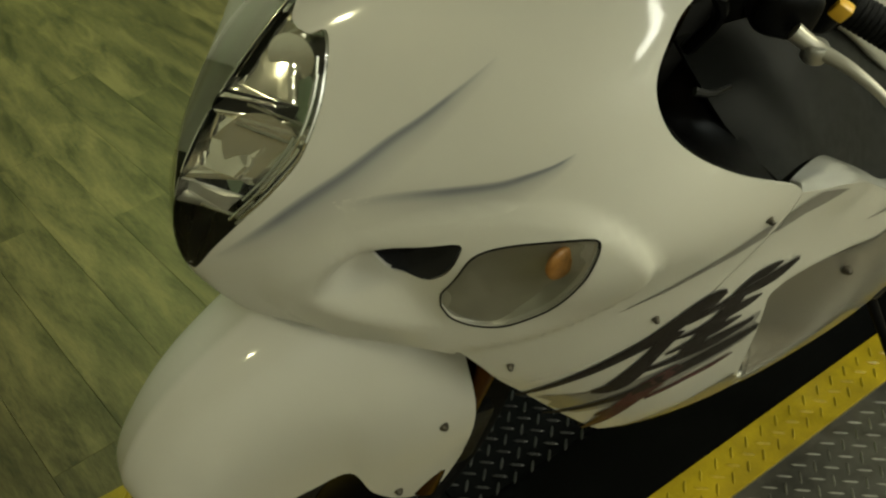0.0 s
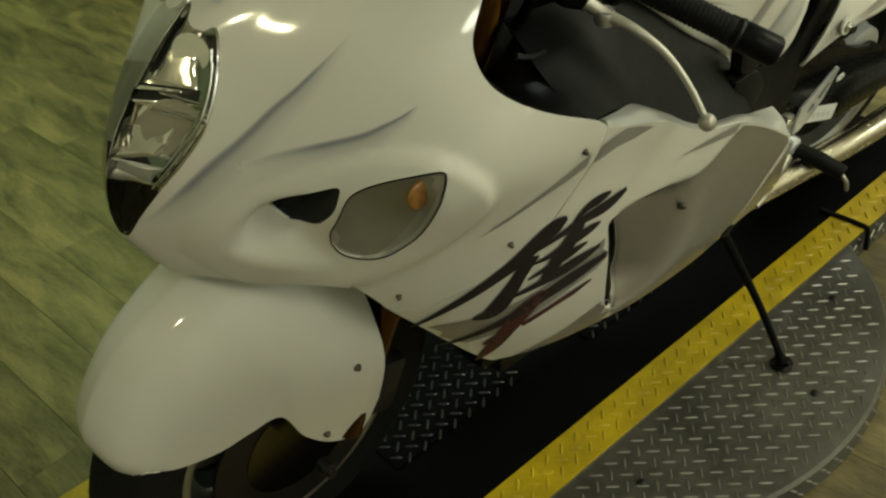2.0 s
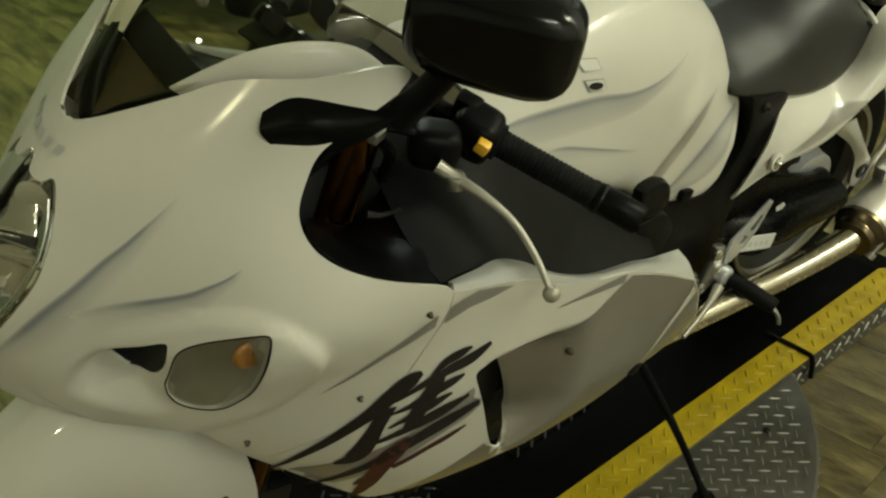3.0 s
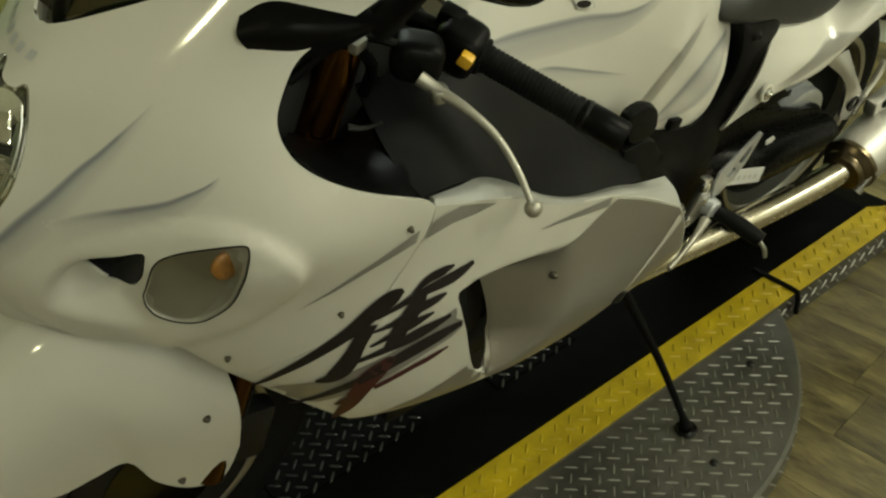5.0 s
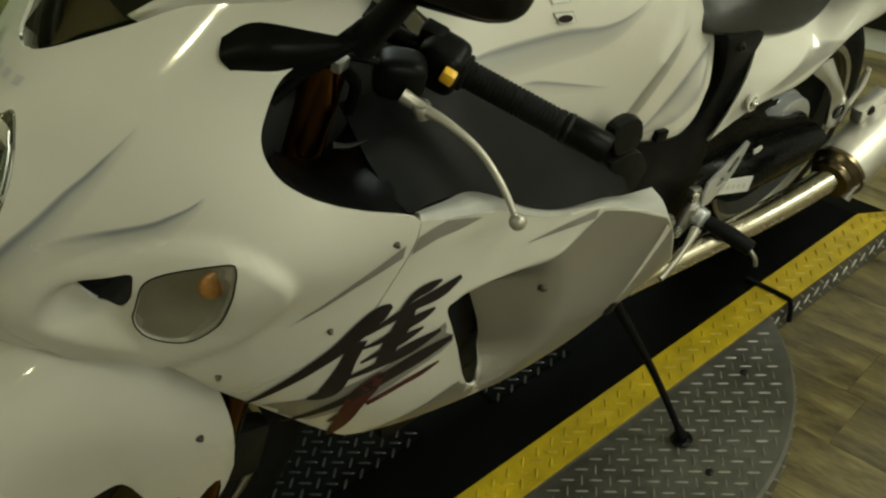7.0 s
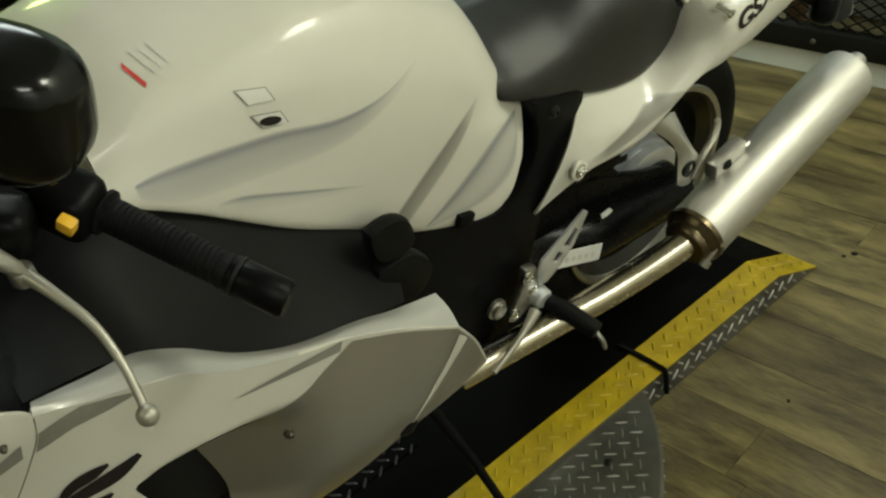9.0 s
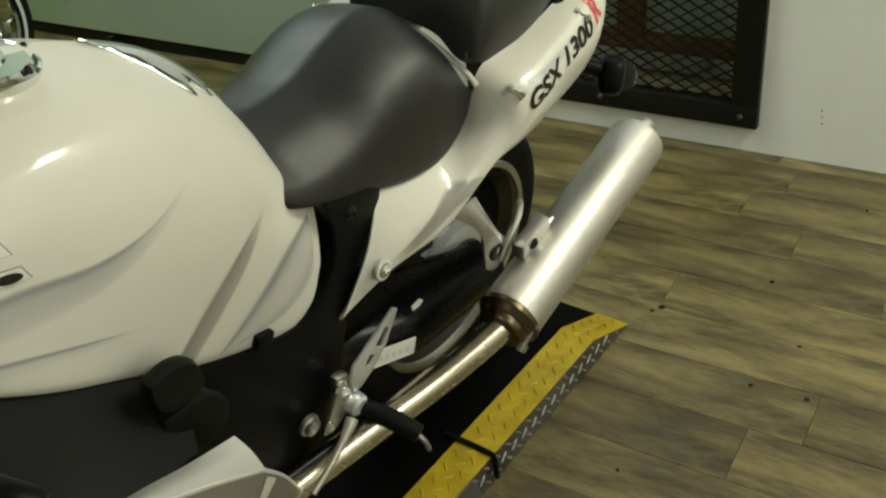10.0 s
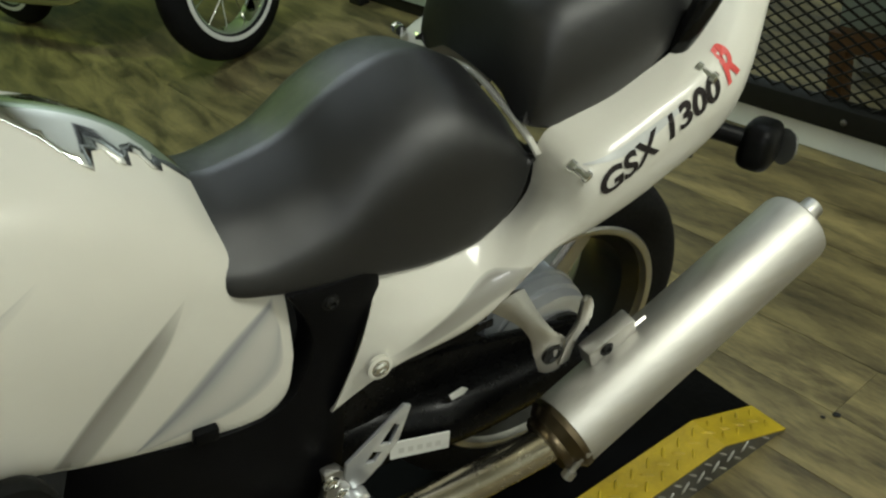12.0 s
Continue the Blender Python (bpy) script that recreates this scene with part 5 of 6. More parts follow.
def fender():
    rows = [
        [(-0.112, 0, 0.440), (-0.107, -0.035, 0.445), (-0.095, -0.058, 0.455), (-0.080, -0.068, 0.462)],
        [(-0.124, 0, 0.505), (-0.113, -0.045, 0.495), (-0.082, -0.070, 0.475), (-0.048, -0.074, 0.438)],
        [(-0.096, 0, 0.566), (-0.081, -0.050, 0.552), (-0.040, -0.078, 0.520), (0.010, -0.082, 0.426)],
        [(-0.044, 0, 0.620), (-0.030, -0.055, 0.605), (0.018, -0.088, 0.560), (0.055, -0.093, 0.440)],
        [(0.030, 0, 0.662), (0.040, -0.060, 0.646), (0.078, -0.103, 0.580), (0.100, -0.106, 0.452)],
        [(0.110, 0, 0.694), (0.115, -0.065, 0.674), (0.125, -0.122, 0.570), (0.126, -0.115, 0.390)],
        [(0.165, 0, 0.712), (0.168, -0.068, 0.690), (0.175, -0.138, 0.560), (0.170, -0.120, 0.338)],
        [(0.210, 0, 0.706), (0.213, -0.068, 0.682), (0.220, -0.141, 0.530), (0.218, -0.124, 0.328)],
        [(0.244, 0, 0.698), (0.246, -0.066, 0.670), (0.254, -0.139, 0.515), (0.248, -0.131, 0.390)],
    ]
    fe = sheet("front_fender", cage(rows, 6, 6), PEARL, BIKE, "pearl white front fender", 0.003, True)
    tree = tree_of(fe)
    for x, h in ((0.206, 0.508), (0.158, 0.372)):
        hit, n, _, _ = tree.ray_cast(Vector((x, -1, h)), Vector((0, 1, 0)))
        if hit:
            screw(hit, n if n.y < 0 else -n, fe, 0.0048, SCREW_METAL)


fender()


def tank():
    st = [
        (0.60, 1.010, 0.10, 0.998, 0.160, 0.968, 0.175, 0.944),
        (0.68, 1.045, 0.10, 1.028, 0.165, 0.965, 0.180, 0.892),
        (0.78, 1.068, 0.11, 1.036, 0.172, 0.955, 0.182, 0.815),
        (0.88, 1.068, 0.115, 1.034, 0.176, 0.920, 0.172, 0.745),
        (0.98, 1.044, 0.11, 1.004, 0.165, 0.870, 0.152, 0.665),
        (1.08, 0.995, 0.10, 0.950, 0.148, 0.800, 0.138, 0.605),
        (1.15, 0.930, 0.085, 0.890, 0.132, 0.765, 0.136, 0.578),
        (1.196, 0.845, 0.07, 0.815, 0.120, 0.750, 0.136, 0.597),
        (1.228, 0.775, 0.06, 0.765, 0.112, 0.738, 0.134, 0.648),
    ]
    rows = [[(x, y, z) for y, z in ((0, t), (-a, b), (-(a + c) / 2 - 0.012, (b + d) / 2 + 0.008), (-c, d), (-(c + e) / 2 - 0.004, (d + f) / 2), (-e, f), (-e + 0.02, f - 0.004))] for x, t, a, b, c, d, e, f in st]
    rows[-1] = [(x - 0.012 + 0.16 * (z - 0.648), y, z) for x, y, z in rows[-1]]
    tk = sheet("fuel_tank", cage(rows, 6, 5), PEARL, BIKE, "pearl white fuel tank", 0.006, True)
    tree = tree_of(tk)
    nosecap = [[(0.60, y, z) for y, z in ((0, 1.0), (-0.10, 0.99), (-0.16, 0.965), (-0.175, 0.944))], [(0.595, y, z) for y, z in ((0, 0.93), (-0.09, 0.93), (-0.15, 0.93), (-0.172, 0.935))]]
    sheet("tank_front", cage(nosecap, 3, 4), PEARL, tk, "", 0.004, True, True)
    s1 = [(1.003, 0.925), (0.935, 0.914), (0.863, 0.920), (0.783, 0.940), (0.673, 0.952), (0.63, 0.955)]
    s2 = [(0.902, 0.803), (0.827, 0.842), (0.74, 0.884), (0.70, 0.893)]
    s1[-1] = (0.625, 0.951)
    airbrush("stripe", [(x, h + 0.003) for x, h in s1], below(s1, [0.002, 0.016, 0.034, 0.046, 0.040, 0.012]), [0, 0.9, 0.62, 0.45, 0.42, 0.38, 0.33, 0.28, 0.2, 0], tree, AIR_BLUE, tk, "silver blue sweep", tips=(0.3, 0.02))
    airbrush("stripe", [(x, h + 0.002) for x, h in s2], below(s2, [0.002, 0.014, 0.024, 0.016]), [0, 0.85, 0.5, 0.25, 0.2, 0.15, 0.1, 0.05, 0], tree, AIR_BLUE, tk, "pale sweep", tips=(0.3, 0.3))
    airbrush("stripe", [(1.122, 0.818), (1.06, 0.792), (1.0, 0.755), (0.93, 0.70)], [(1.118, 0.812), (1.085, 0.772), (1.035, 0.727), (0.958, 0.668)], [0.25, 1.0, 0.95, 0.85, 0.8, 0.75, 0.7, 0.1], tree, AIR_GREY, tk, "grey wedge", tips=(0.3, 0.02))
    airbrush("stripe", [(1.215, 0.742), (1.14, 0.722), (1.066, 0.681), (1.01, 0.645)], [(1.212, 0.70), (1.196, 0.640), (1.13, 0.618), (1.02, 0.640)], [0, 0.95, 0.55, 0.34, 0.27, 0.25, 0.27, 0.36, 0.55, 0.1], tree, AIR_BLUE, tk, "silver side field", tips=(0.02, 0.02))
    # maker's emblem as two plain bars
    for x, z in ((0.778, 0.984), (0.786, 0.956)):
        for grow, mat, lift in ((1.0, STRIPE_DARK, 0.0015), (0.90, PALE_FADE, 0.0024)):
            decal("emblem_bar", [(x - 0.003 + grow * u, z + grow * w) for u, w in ((-0.021, 0.014), (0.014, 0.006), (0.020, -0.010), (-0.012, -0.004))], tree, mat, tk, "plain pale emblem bar", lift, 0.01, smooth=False)
    decal("emblem_dot", [(0.782 + 0.013 * math.cos(k * 0.524), 0.957 - 0.003 * math.cos(k * 0.524) + 0.005 * math.sin(k * 0.524)) for k in range(12)], tree, INK, tk, "small dark emblem spot", 0.0036, 0.01, smooth=False)
    decal("print_line", stroke([(0.6755, 1.029), (0.682, 1.020)], [0.004, 0.004]), tree, RED, tk, "thin red printed line", smooth=False)
    # faint printed lines beside it
    for k in range(3):
        x, h = 0.690 + 0.009 * k, 1.0345 + 0.0015 * k
        decal("print_line", stroke([(x, h), (x + 0.0065, h - 0.009)], [0.0022, 0.0022]), tree, PALE_FADE, tk, "faint pale print", smooth=False)
    # filler cap
    c, up = Vector((0.885, 0.0, 1.059)), Vector((0.20, 0, 1)).normalized()
    cap = lathe("filler_cap", [(-0.01, 0.066), (0.002, 0.066), (0.004, 0.062), (0.003, 0.058), (0.006, 0.054), (0.006, 0.034), (0.009, 0.032), (0.010, 0.0)], c, c + up, CHROME, tk, "polished round filler cap", 48)
    for k in range(6):
        a = k * math.pi / 3
        p = c + Vector((math.cos(a) * 0.058, math.sin(a) * 0.058, -math.cos(a) * 0.0116))
        screw(p + up * 0.004, up, cap, 0.004, DARK_METAL)
    block("key_flap", (0.035, 0.012, 0.006), pose(*(c + up * 0.012), 0, 12, 30), DARK_METAL, cap, "dark key flap", 0.002)
    # polished guard on the rear of the tank
    half = [(1.00, 0.0), (1.03, -0.016), (1.06, -0.042), (1.078, -0.067), (1.092, -0.074), (1.098, -0.050), (1.110, -0.044), (1.116, -0.058), (1.128, -0.056), (1.132, -0.036), (1.142, -0.034), (1.148, -0.046), (1.158, -0.042), (1.162, -0.026), (1.19, -0.012), (1.197, 0.0)]
    loop = half + [(x, -y) for x, y in half[-2:0:-1]]
    tris, pts = triangles(loop, (), 0.012)
    v = []
    for x, y in pts:
        hit, no, _, _ = tree.ray_cast(Vector((x, y, 1.5)), Vector((0, 0, -1)))
        v.append(hit + Vector((0, 0, 0.003)) if hit else Vector((x, y, 0.9)))
    pad = mesh_object("tank_guard", v, [t if (v[t[1]] - v[t[0]]).cross(v[t[2]] - v[t[0]]).z > 0 else t[::-1] for t in tris], CHROME, tk, "polished flame-shaped tank guard", True, 60)
    pad.modifiers.new("thickness", "SOLIDIFY").thickness = 0.002
    return tk


tank()


def seats():
    st = [(1.162, 0.862, 0.112, 0.795), (1.170, 0.864, 0.128, 0.774), (1.21, 0.850, 0.134, 0.756), (1.26, 0.850, 0.137, 0.738), (1.31, 0.858, 0.139, 0.725), (1.37, 0.888, 0.142, 0.707), (1.43, 0.904, 0.145, 0.697), (1.49, 0.898, 0.146, 0.699), (1.545, 0.862, 0.140, 0.724), (1.575, 0.822, 0.132, 0.772)]
    rows = [[(x, y, z) for y, z in ((0, t), (-0.50 * w, t - 0.020), (-0.80 * w, t - 0.046), (-0.94 * w, 0.72 * (t - 0.05) + 0.28 * e), (-w, e + 0.008), (-w + 0.008, e))] for x, t, w, e in st]
    seat = sheet("rider_seat", cage(rows, 6, 5), VINYL, BIKE, "black grained vinyl rider seat", 0.008, True)
    st = [(1.572, 0.845, 0.112, 0.815), (1.586, 0.910, 0.127, 0.806), (1.62, 0.955, 0.135, 0.802), (1.70, 0.965, 0.138, 0.812), (1.78, 0.965, 0.132, 0.832), (1.84, 0.945, 0.115, 0.855), (1.86, 0.90, 0.09, 0.87)]
    rows = [[(x, y, z) for y, z in ((0, t), (-0.5 * w, t - 0.004), (-0.85 * w, t - 0.028), (-w, (t + e) / 2 - 0.01), (-w, e + 0.01), (-w + 0.012, e))] for x, t, w, e in st]
    sheet("passenger_seat", cage(rows, 6, 5), VINYL, BIKE, "black vinyl passenger seat", 0.008, True)
    tube("seat_piping", [(1.577, -0.137, 0.780), (1.578, -0.10, 0.800), (1.577, 0.0, 0.830), (1.578, 0.10, 0.800), (1.577, 0.137, 0.780)], 0.005, PEARL, BIKE, "cream strip between the seats", 8, 6)


seats()


def tail():
    rows = [
        [(1.344, -0.124, 0.722), (1.42, -0.128, 0.700), (1.505, -0.132, 0.690), (1.568, -0.128, 0.722), (1.590, -0.130, 0.805), (1.70, -0.135, 0.822), (1.82, -0.130, 0.850), (1.935, -0.09, 0.895)],
        [(1.325, -0.142, 0.685), (1.40, -0.158, 0.672), (1.49, -0.165, 0.672), (1.566, -0.178, 0.735), (1.600, -0.192, 0.790), (1.71, -0.192, 0.815), (1.84, -0.178, 0.842), (1.955, -0.11, 0.888)],
        [(1.29, -0.155, 0.625), (1.365, -0.178, 0.640), (1.47, -0.188, 0.645), (1.56, -0.205, 0.705), (1.615, -0.220, 0.757), (1.72, -0.214, 0.770), (1.855, -0.200, 0.798), (1.972, -0.130, 0.862)],
        [(1.245, -0.150, 0.536), (1.32, -0.176, 0.592), (1.45, -0.185, 0.600), (1.54, -0.196, 0.672), (1.62, -0.200, 0.682), (1.73, -0.192, 0.692), (1.860, -0.180, 0.735), (1.970, -0.118, 0.828)],
        [(1.26, -0.135, 0.536), (1.33, -0.150, 0.590), (1.46, -0.150, 0.600), (1.545, -0.150, 0.672), (1.62, -0.140, 0.682), (1.73, -0.13, 0.692), (1.84, -0.11, 0.738), (1.93, -0.07, 0.835)],
    ]
    tl = sheet("tail_cowl", cage(rows, 6, 6), PEARL, BIKE, "pearl white tail cowl with model lettering", 0.004, True)
    tree = tree_of(tl)
    hump = [[(1.935, y, 0.895 - abs(y) * 0.1), (1.97, y * 0.9, 0.888), (1.985, y * 0.8, 0.858), (1.95, y * 0.8, 0.83)] for y in (-0.1, -0.05, 0, 0.05, 0.1)]
    sheet("tail_end", cage(hump, 4, 4), PEARL, tl, "", 0.004)
    airbrush("stripe", [(1.548, 0.672), (1.474, 0.665), (1.405, 0.642), (1.32, 0.612)], [(1.546, 0.668), (1.474, 0.634), (1.404, 0.611), (1.325, 0.604)], [0.3, 0.95, 0.95, 0.9, 0.85, 0.8, 0.75, 0.1], tree, AIR_GREY, tl, "grey tail stripe", tips=(0.3, 0.2))
    decal("stripe", stroke([(1.60, 0.790), (1.68, 0.798), (1.76, 0.815)], [0.001, 0.010, 0.003]), tree, SILVER_FADE, tl, "silver stripe under the seat", smooth=False)

    def letters(word, x0, z0, x1, z1, height, mat, label):
        cu = bpy.data.curves.new("lettering", "FONT")
        cu.body, cu.size, cu.shear, cu.offset = word, 1.0, 0.25, 0.034
        ob = new("lettering", cu)
        bpy.context.view_layer.update()
        me = bpy.data.meshes.new_from_object(ob.evaluated_get(bpy.context.evaluated_depsgraph_get()))
        bpy.data.objects.remove(ob)
        bm = bmesh.new()
        bm.from_mesh(me)
        bmesh.ops.triangulate(bm, faces=bm.faces[:])
        bmesh.ops.subdivide_edges(bm, edges=[e for e in bm.edges if e.calc_length() > 0.3], cuts=2)
        bmesh.ops.triangulate(bm, faces=bm.faces[:])
        wide = max(v.co.x for v in bm.verts)
        verts, d = [], Vector((x1 - x0, z1 - z0))
        n = Vector((-d.y, d.x)).normalized()
        for v in bm.verts:
            p = Vector((x0, z0)) + d * (v.co.x / wide) + n * v.co.y * height
            hit, no, _, _ = tree.ray_cast(Vector((p.x, -1, p.y)), Vector((0, 1, 0)))
            verts.append((hit + (no if no.y < 0 else -no) * 0.0016) if hit else Vector((p.x, -0.18, p.y)))
        faces = [tuple(v.index for v in f.verts) for f in bm.faces]
        bm.free()
        mesh_object("lettering", verts, faces, mat, tl, label, False)

    letters("GSX 1300", 1.606, 0.753, 1.818, 0.808, 0.035, INK, "dark model lettering")
    letters("R", 1.826, 0.812, 1.854, 0.821, 0.044, RED, "red letter")
    for x, h, s in ((1.584, 0.795, 1), (1.584, 0.795, -1), (1.80, 0.835, 1), (1.80, 0.835, -1)):
        y = 0.186 if x < 1.7 else 0.17
        lathe("cargo_hook", [(0, 0.008), (0.008, 0.008), (0.009, 0.0055), (0.022, 0.0055), (0.023, 0.009), (0.029, 0.009), (0.031, 0.006), (0.031, 0)], (x, -y * s, h), (x + 0.25, -s, h - 0.3), CHROME, tl, "chrome luggage hook", 16)
    screw((1.306, -0.178, 0.607), (0, -1, 0.15), tl, 0.010, CHROME)
    lathe("grommet", [(-0.004, 0.017), (0.001, 0.017), (0.002, 0.014)], (1.306, -0.177, 0.607), (1.306, -1, 0.72), PEARL, tl, "", 20)
    for s in (-1, 1):
        tube("grab_rail", [(1.80, 0.128 * s, 0.835), (1.815, 0.140 * s, 0.875), (1.845, 0.142 * s, 0.925), (1.875, 0.12 * s, 0.95)], [0.014, 0.016, 0.017, 0.015], GLOSS_BLACK, BIKE, "gloss black grab rail", 12, 6)
        stalk = tube("rear_signal", [(1.79, 0.13 * s, 0.74), (1.85, 0.17 * s, 0.715), (1.885, 0.20 * s, 0.700)], [0.022, 0.014, 0.014], BLACK_PLASTIC, BIKE, "black rear turn signal on a stalk", 12, 5)
        pebble("shell", (0.104, 0.050, 0.070), pose(1.916, 0.208 * s, 0.680, 0, 24, 25 * -s), BLACK_PLASTIC, stalk, "black lamp shell", 3.4)
        lathe("lens", [(0, 0.026), (0.006, 0.023), (0.008, 0)], (1.954, 0.220 * s, 0.665), (2.3, 0.35 * s, 0.535), FROST, stalk, "grey lens", 20)
    block("plate_holder", (0.03, 0.16, 0.16), pose(1.93, 0, 0.70, 0, 25, 0), BLACK_PLASTIC, BIKE, "black plate holder", 0.01)
    tube("mud_flap_stay", [(1.80, -0.10, 0.70), (1.86, -0.12, 0.66), (1.88, -0.12, 0.62)], [0.02, 0.014, 0.005], BLACK_PLASTIC, BIKE, "black stay", 8, 4)


tail()


def frame_and_engine():
    fr = [(1.222, 0.757), (1.262, 0.745), (1.340, 0.722), (1.310, 0.655), (1.275, 0.560), (1.258, 0.46), (1.235, 0.36), (1.19, 0.27), (1.10, 0.28), (1.02, 0.38), (0.95, 0.48), (0.90, 0.58), (0.92, 0.68), (1.0, 0.640), (1.10, 0.592), (1.185, 0.580), (1.236, 0.64), (1.240, 0.70)]
    plate("frame_spar", path(fr + [fr[0]], n=3), -0.142, 0.05, FRAME_BLACK, BIKE, "satin black frame spar", 0.006)
    screw((1.272, -0.142, 0.717), (0, -1, 0), BIKE, 0.009, DARK_METAL)
    block("frame_tab", (0.03, 0.012, 0.02), pose(1.09, -0.147, 0.615, 0, 15, 0), FRAME_BLACK, BIKE, "", 0.003)
    lathe("pivot_nut", [(0, 0.019), (0.006, 0.019), (0.007, 0.014), (0.014, 0.014), (0.016, 0.009), (0.010, 0.008), (0.010, 0)], (1.146, -0.165, 0.396), (1.146, -1, 0.396), ALLOY, BIKE, "dull alloy swingarm pivot nut", 24)
    block("engine_block", (0.55, 0.26, 0.26), pose(0.78, 0, 0.42), DARK_METAL, BIKE, "dark engine cases", 0.03)
    block("gearbox_cover", (0.22, 0.24, 0.20), pose(1.02, 0, 0.36), DARK_METAL, BIKE, "", 0.03)
    block("oil_pan", (0.42, 0.26, 0.10), pose(0.72, 0, 0.25), DARK_METAL, BIKE, "", 0.02)
    block("belly_pan", (0.40, 0.34, 0.10), pose(0.62, 0, 0.37), FRAME_BLACK, BIKE, "", 0.03)
    # near-black block put in as the shade under the seat
    block("under_seat_shade", (0.44, 0.20, 0.18), pose(1.42, 0, 0.62), HOLE, BIKE, "black block standing for the shade under the seat", 0.02)
    # swingarm
    arm = tube("swingarm", [(1.12, -0.09, 0.415), (1.30, -0.085, 0.375), (1.42, -0.120, 0.358), (1.55, -0.125, 0.338), (1.70, -0.125, 0.312)], [0.050, 0.050, 0.052, 0.048, 0.040], SWING_BLACK, BIKE, "gloss black swingarm", 20, 6)
    tube("swingarm", [(1.12, 0.09, 0.415), (1.30, 0.085, 0.375), (1.42, 0.120, 0.358), (1.55, 0.125, 0.338), (1.70, 0.125, 0.312)], [0.050, 0.050, 0.052, 0.048, 0.040], SWING_BLACK, BIKE, "gloss black swingarm", 20, 6)

    def on_label(u, v, lift=0.0):
        return Vector((1.317, -0.150 - lift, 0.402)).lerp(Vector((1.401, -0.174 - lift, 0.388)), u) + Vector((-0.004, 0, -0.037)) * v

    lab = mesh_object("label", [on_label(u, v, d) for d in (0.0, 0.002) for u, v in ((0, 0), (1, 0), (1, 1), (0, 1))], [(4, 7, 6, 5), (0, 4, 5, 1), (1, 5, 6, 2), (2, 6, 7, 3), (3, 7, 4, 0)], WHITE_LABEL, arm, "white printed label", False)
    for k in range(5):
        u = 0.14 + 0.155 * k
        mesh_object("print_bar", [on_label(a_, b_, 0.0024) for a_, b_ in ((u, 0.4), (u + 0.09, 0.4), (u + 0.09, 0.7), (u, 0.7))], [(0, 3, 2, 1)], PALE_GREY, lab, "", False)
    # small pale plate that paints a reflection on the swingarm
    plate("label", [(1.420, 0.428), (1.443, 0.430), (1.452, 0.420), (1.444, 0.414), (1.424, 0.415)], -0.150, 0.002, WHITE_LABEL, arm, "pale patch painted as a reflection on the swingarm", 0)
    plate("swingarm_side", path([(1.18, 0.50), (1.30, 0.512), (1.42, 0.482), (1.52, 0.438), (1.60, 0.402), (1.70, 0.36), (1.72, 0.30), (1.60, 0.27), (1.40, 0.28), (1.18, 0.33), (1.18, 0.50)], n=3), -0.112, 0.02, SWING_BLACK, BIKE, "black swingarm side", 0.006)
    plate("swingarm_brace", path([(1.28, 0.45), (1.38, 0.50), (1.48, 0.475), (1.52, 0.43), (1.42, 0.42), (1.28, 0.45)], n=3), -0.105, 0.03, SWING_BLACK, BIKE, "black swingarm brace", 0.006)
    links = []
    for k in range(26):
        u = k / 25
        x, z = 1.16 + 0.36 * u, 0.475 + 0.02 * math.sin(u * 3)
        links.append((x, z))
    bm = bmesh.new()
    for x, z in links:
        for dy in (-0.009, 0.006):
            bmesh.ops.create_cube(bm, size=1, matrix=pose(x, -0.10 + dy, z, 0, 4, 0) @ Matrix.Diagonal((0.0125, 0.003, 0.013, 1)))
    tagged(part("drive_chain", bm, DARK_METAL, BIKE, "dark drive chain"), kind="stuff")
    plate("chain_guard", path([(1.20, 0.535), (1.36, 0.540), (1.46, 0.520), (1.50, 0.495), (1.48, 0.475), (1.42, 0.495), (1.30, 0.505), (1.20, 0.50), (1.20, 0.535)], n=3), -0.115, 0.02, BLACK_PLASTIC, BIKE, "black chain guard", 0.005)


frame_and_engine()


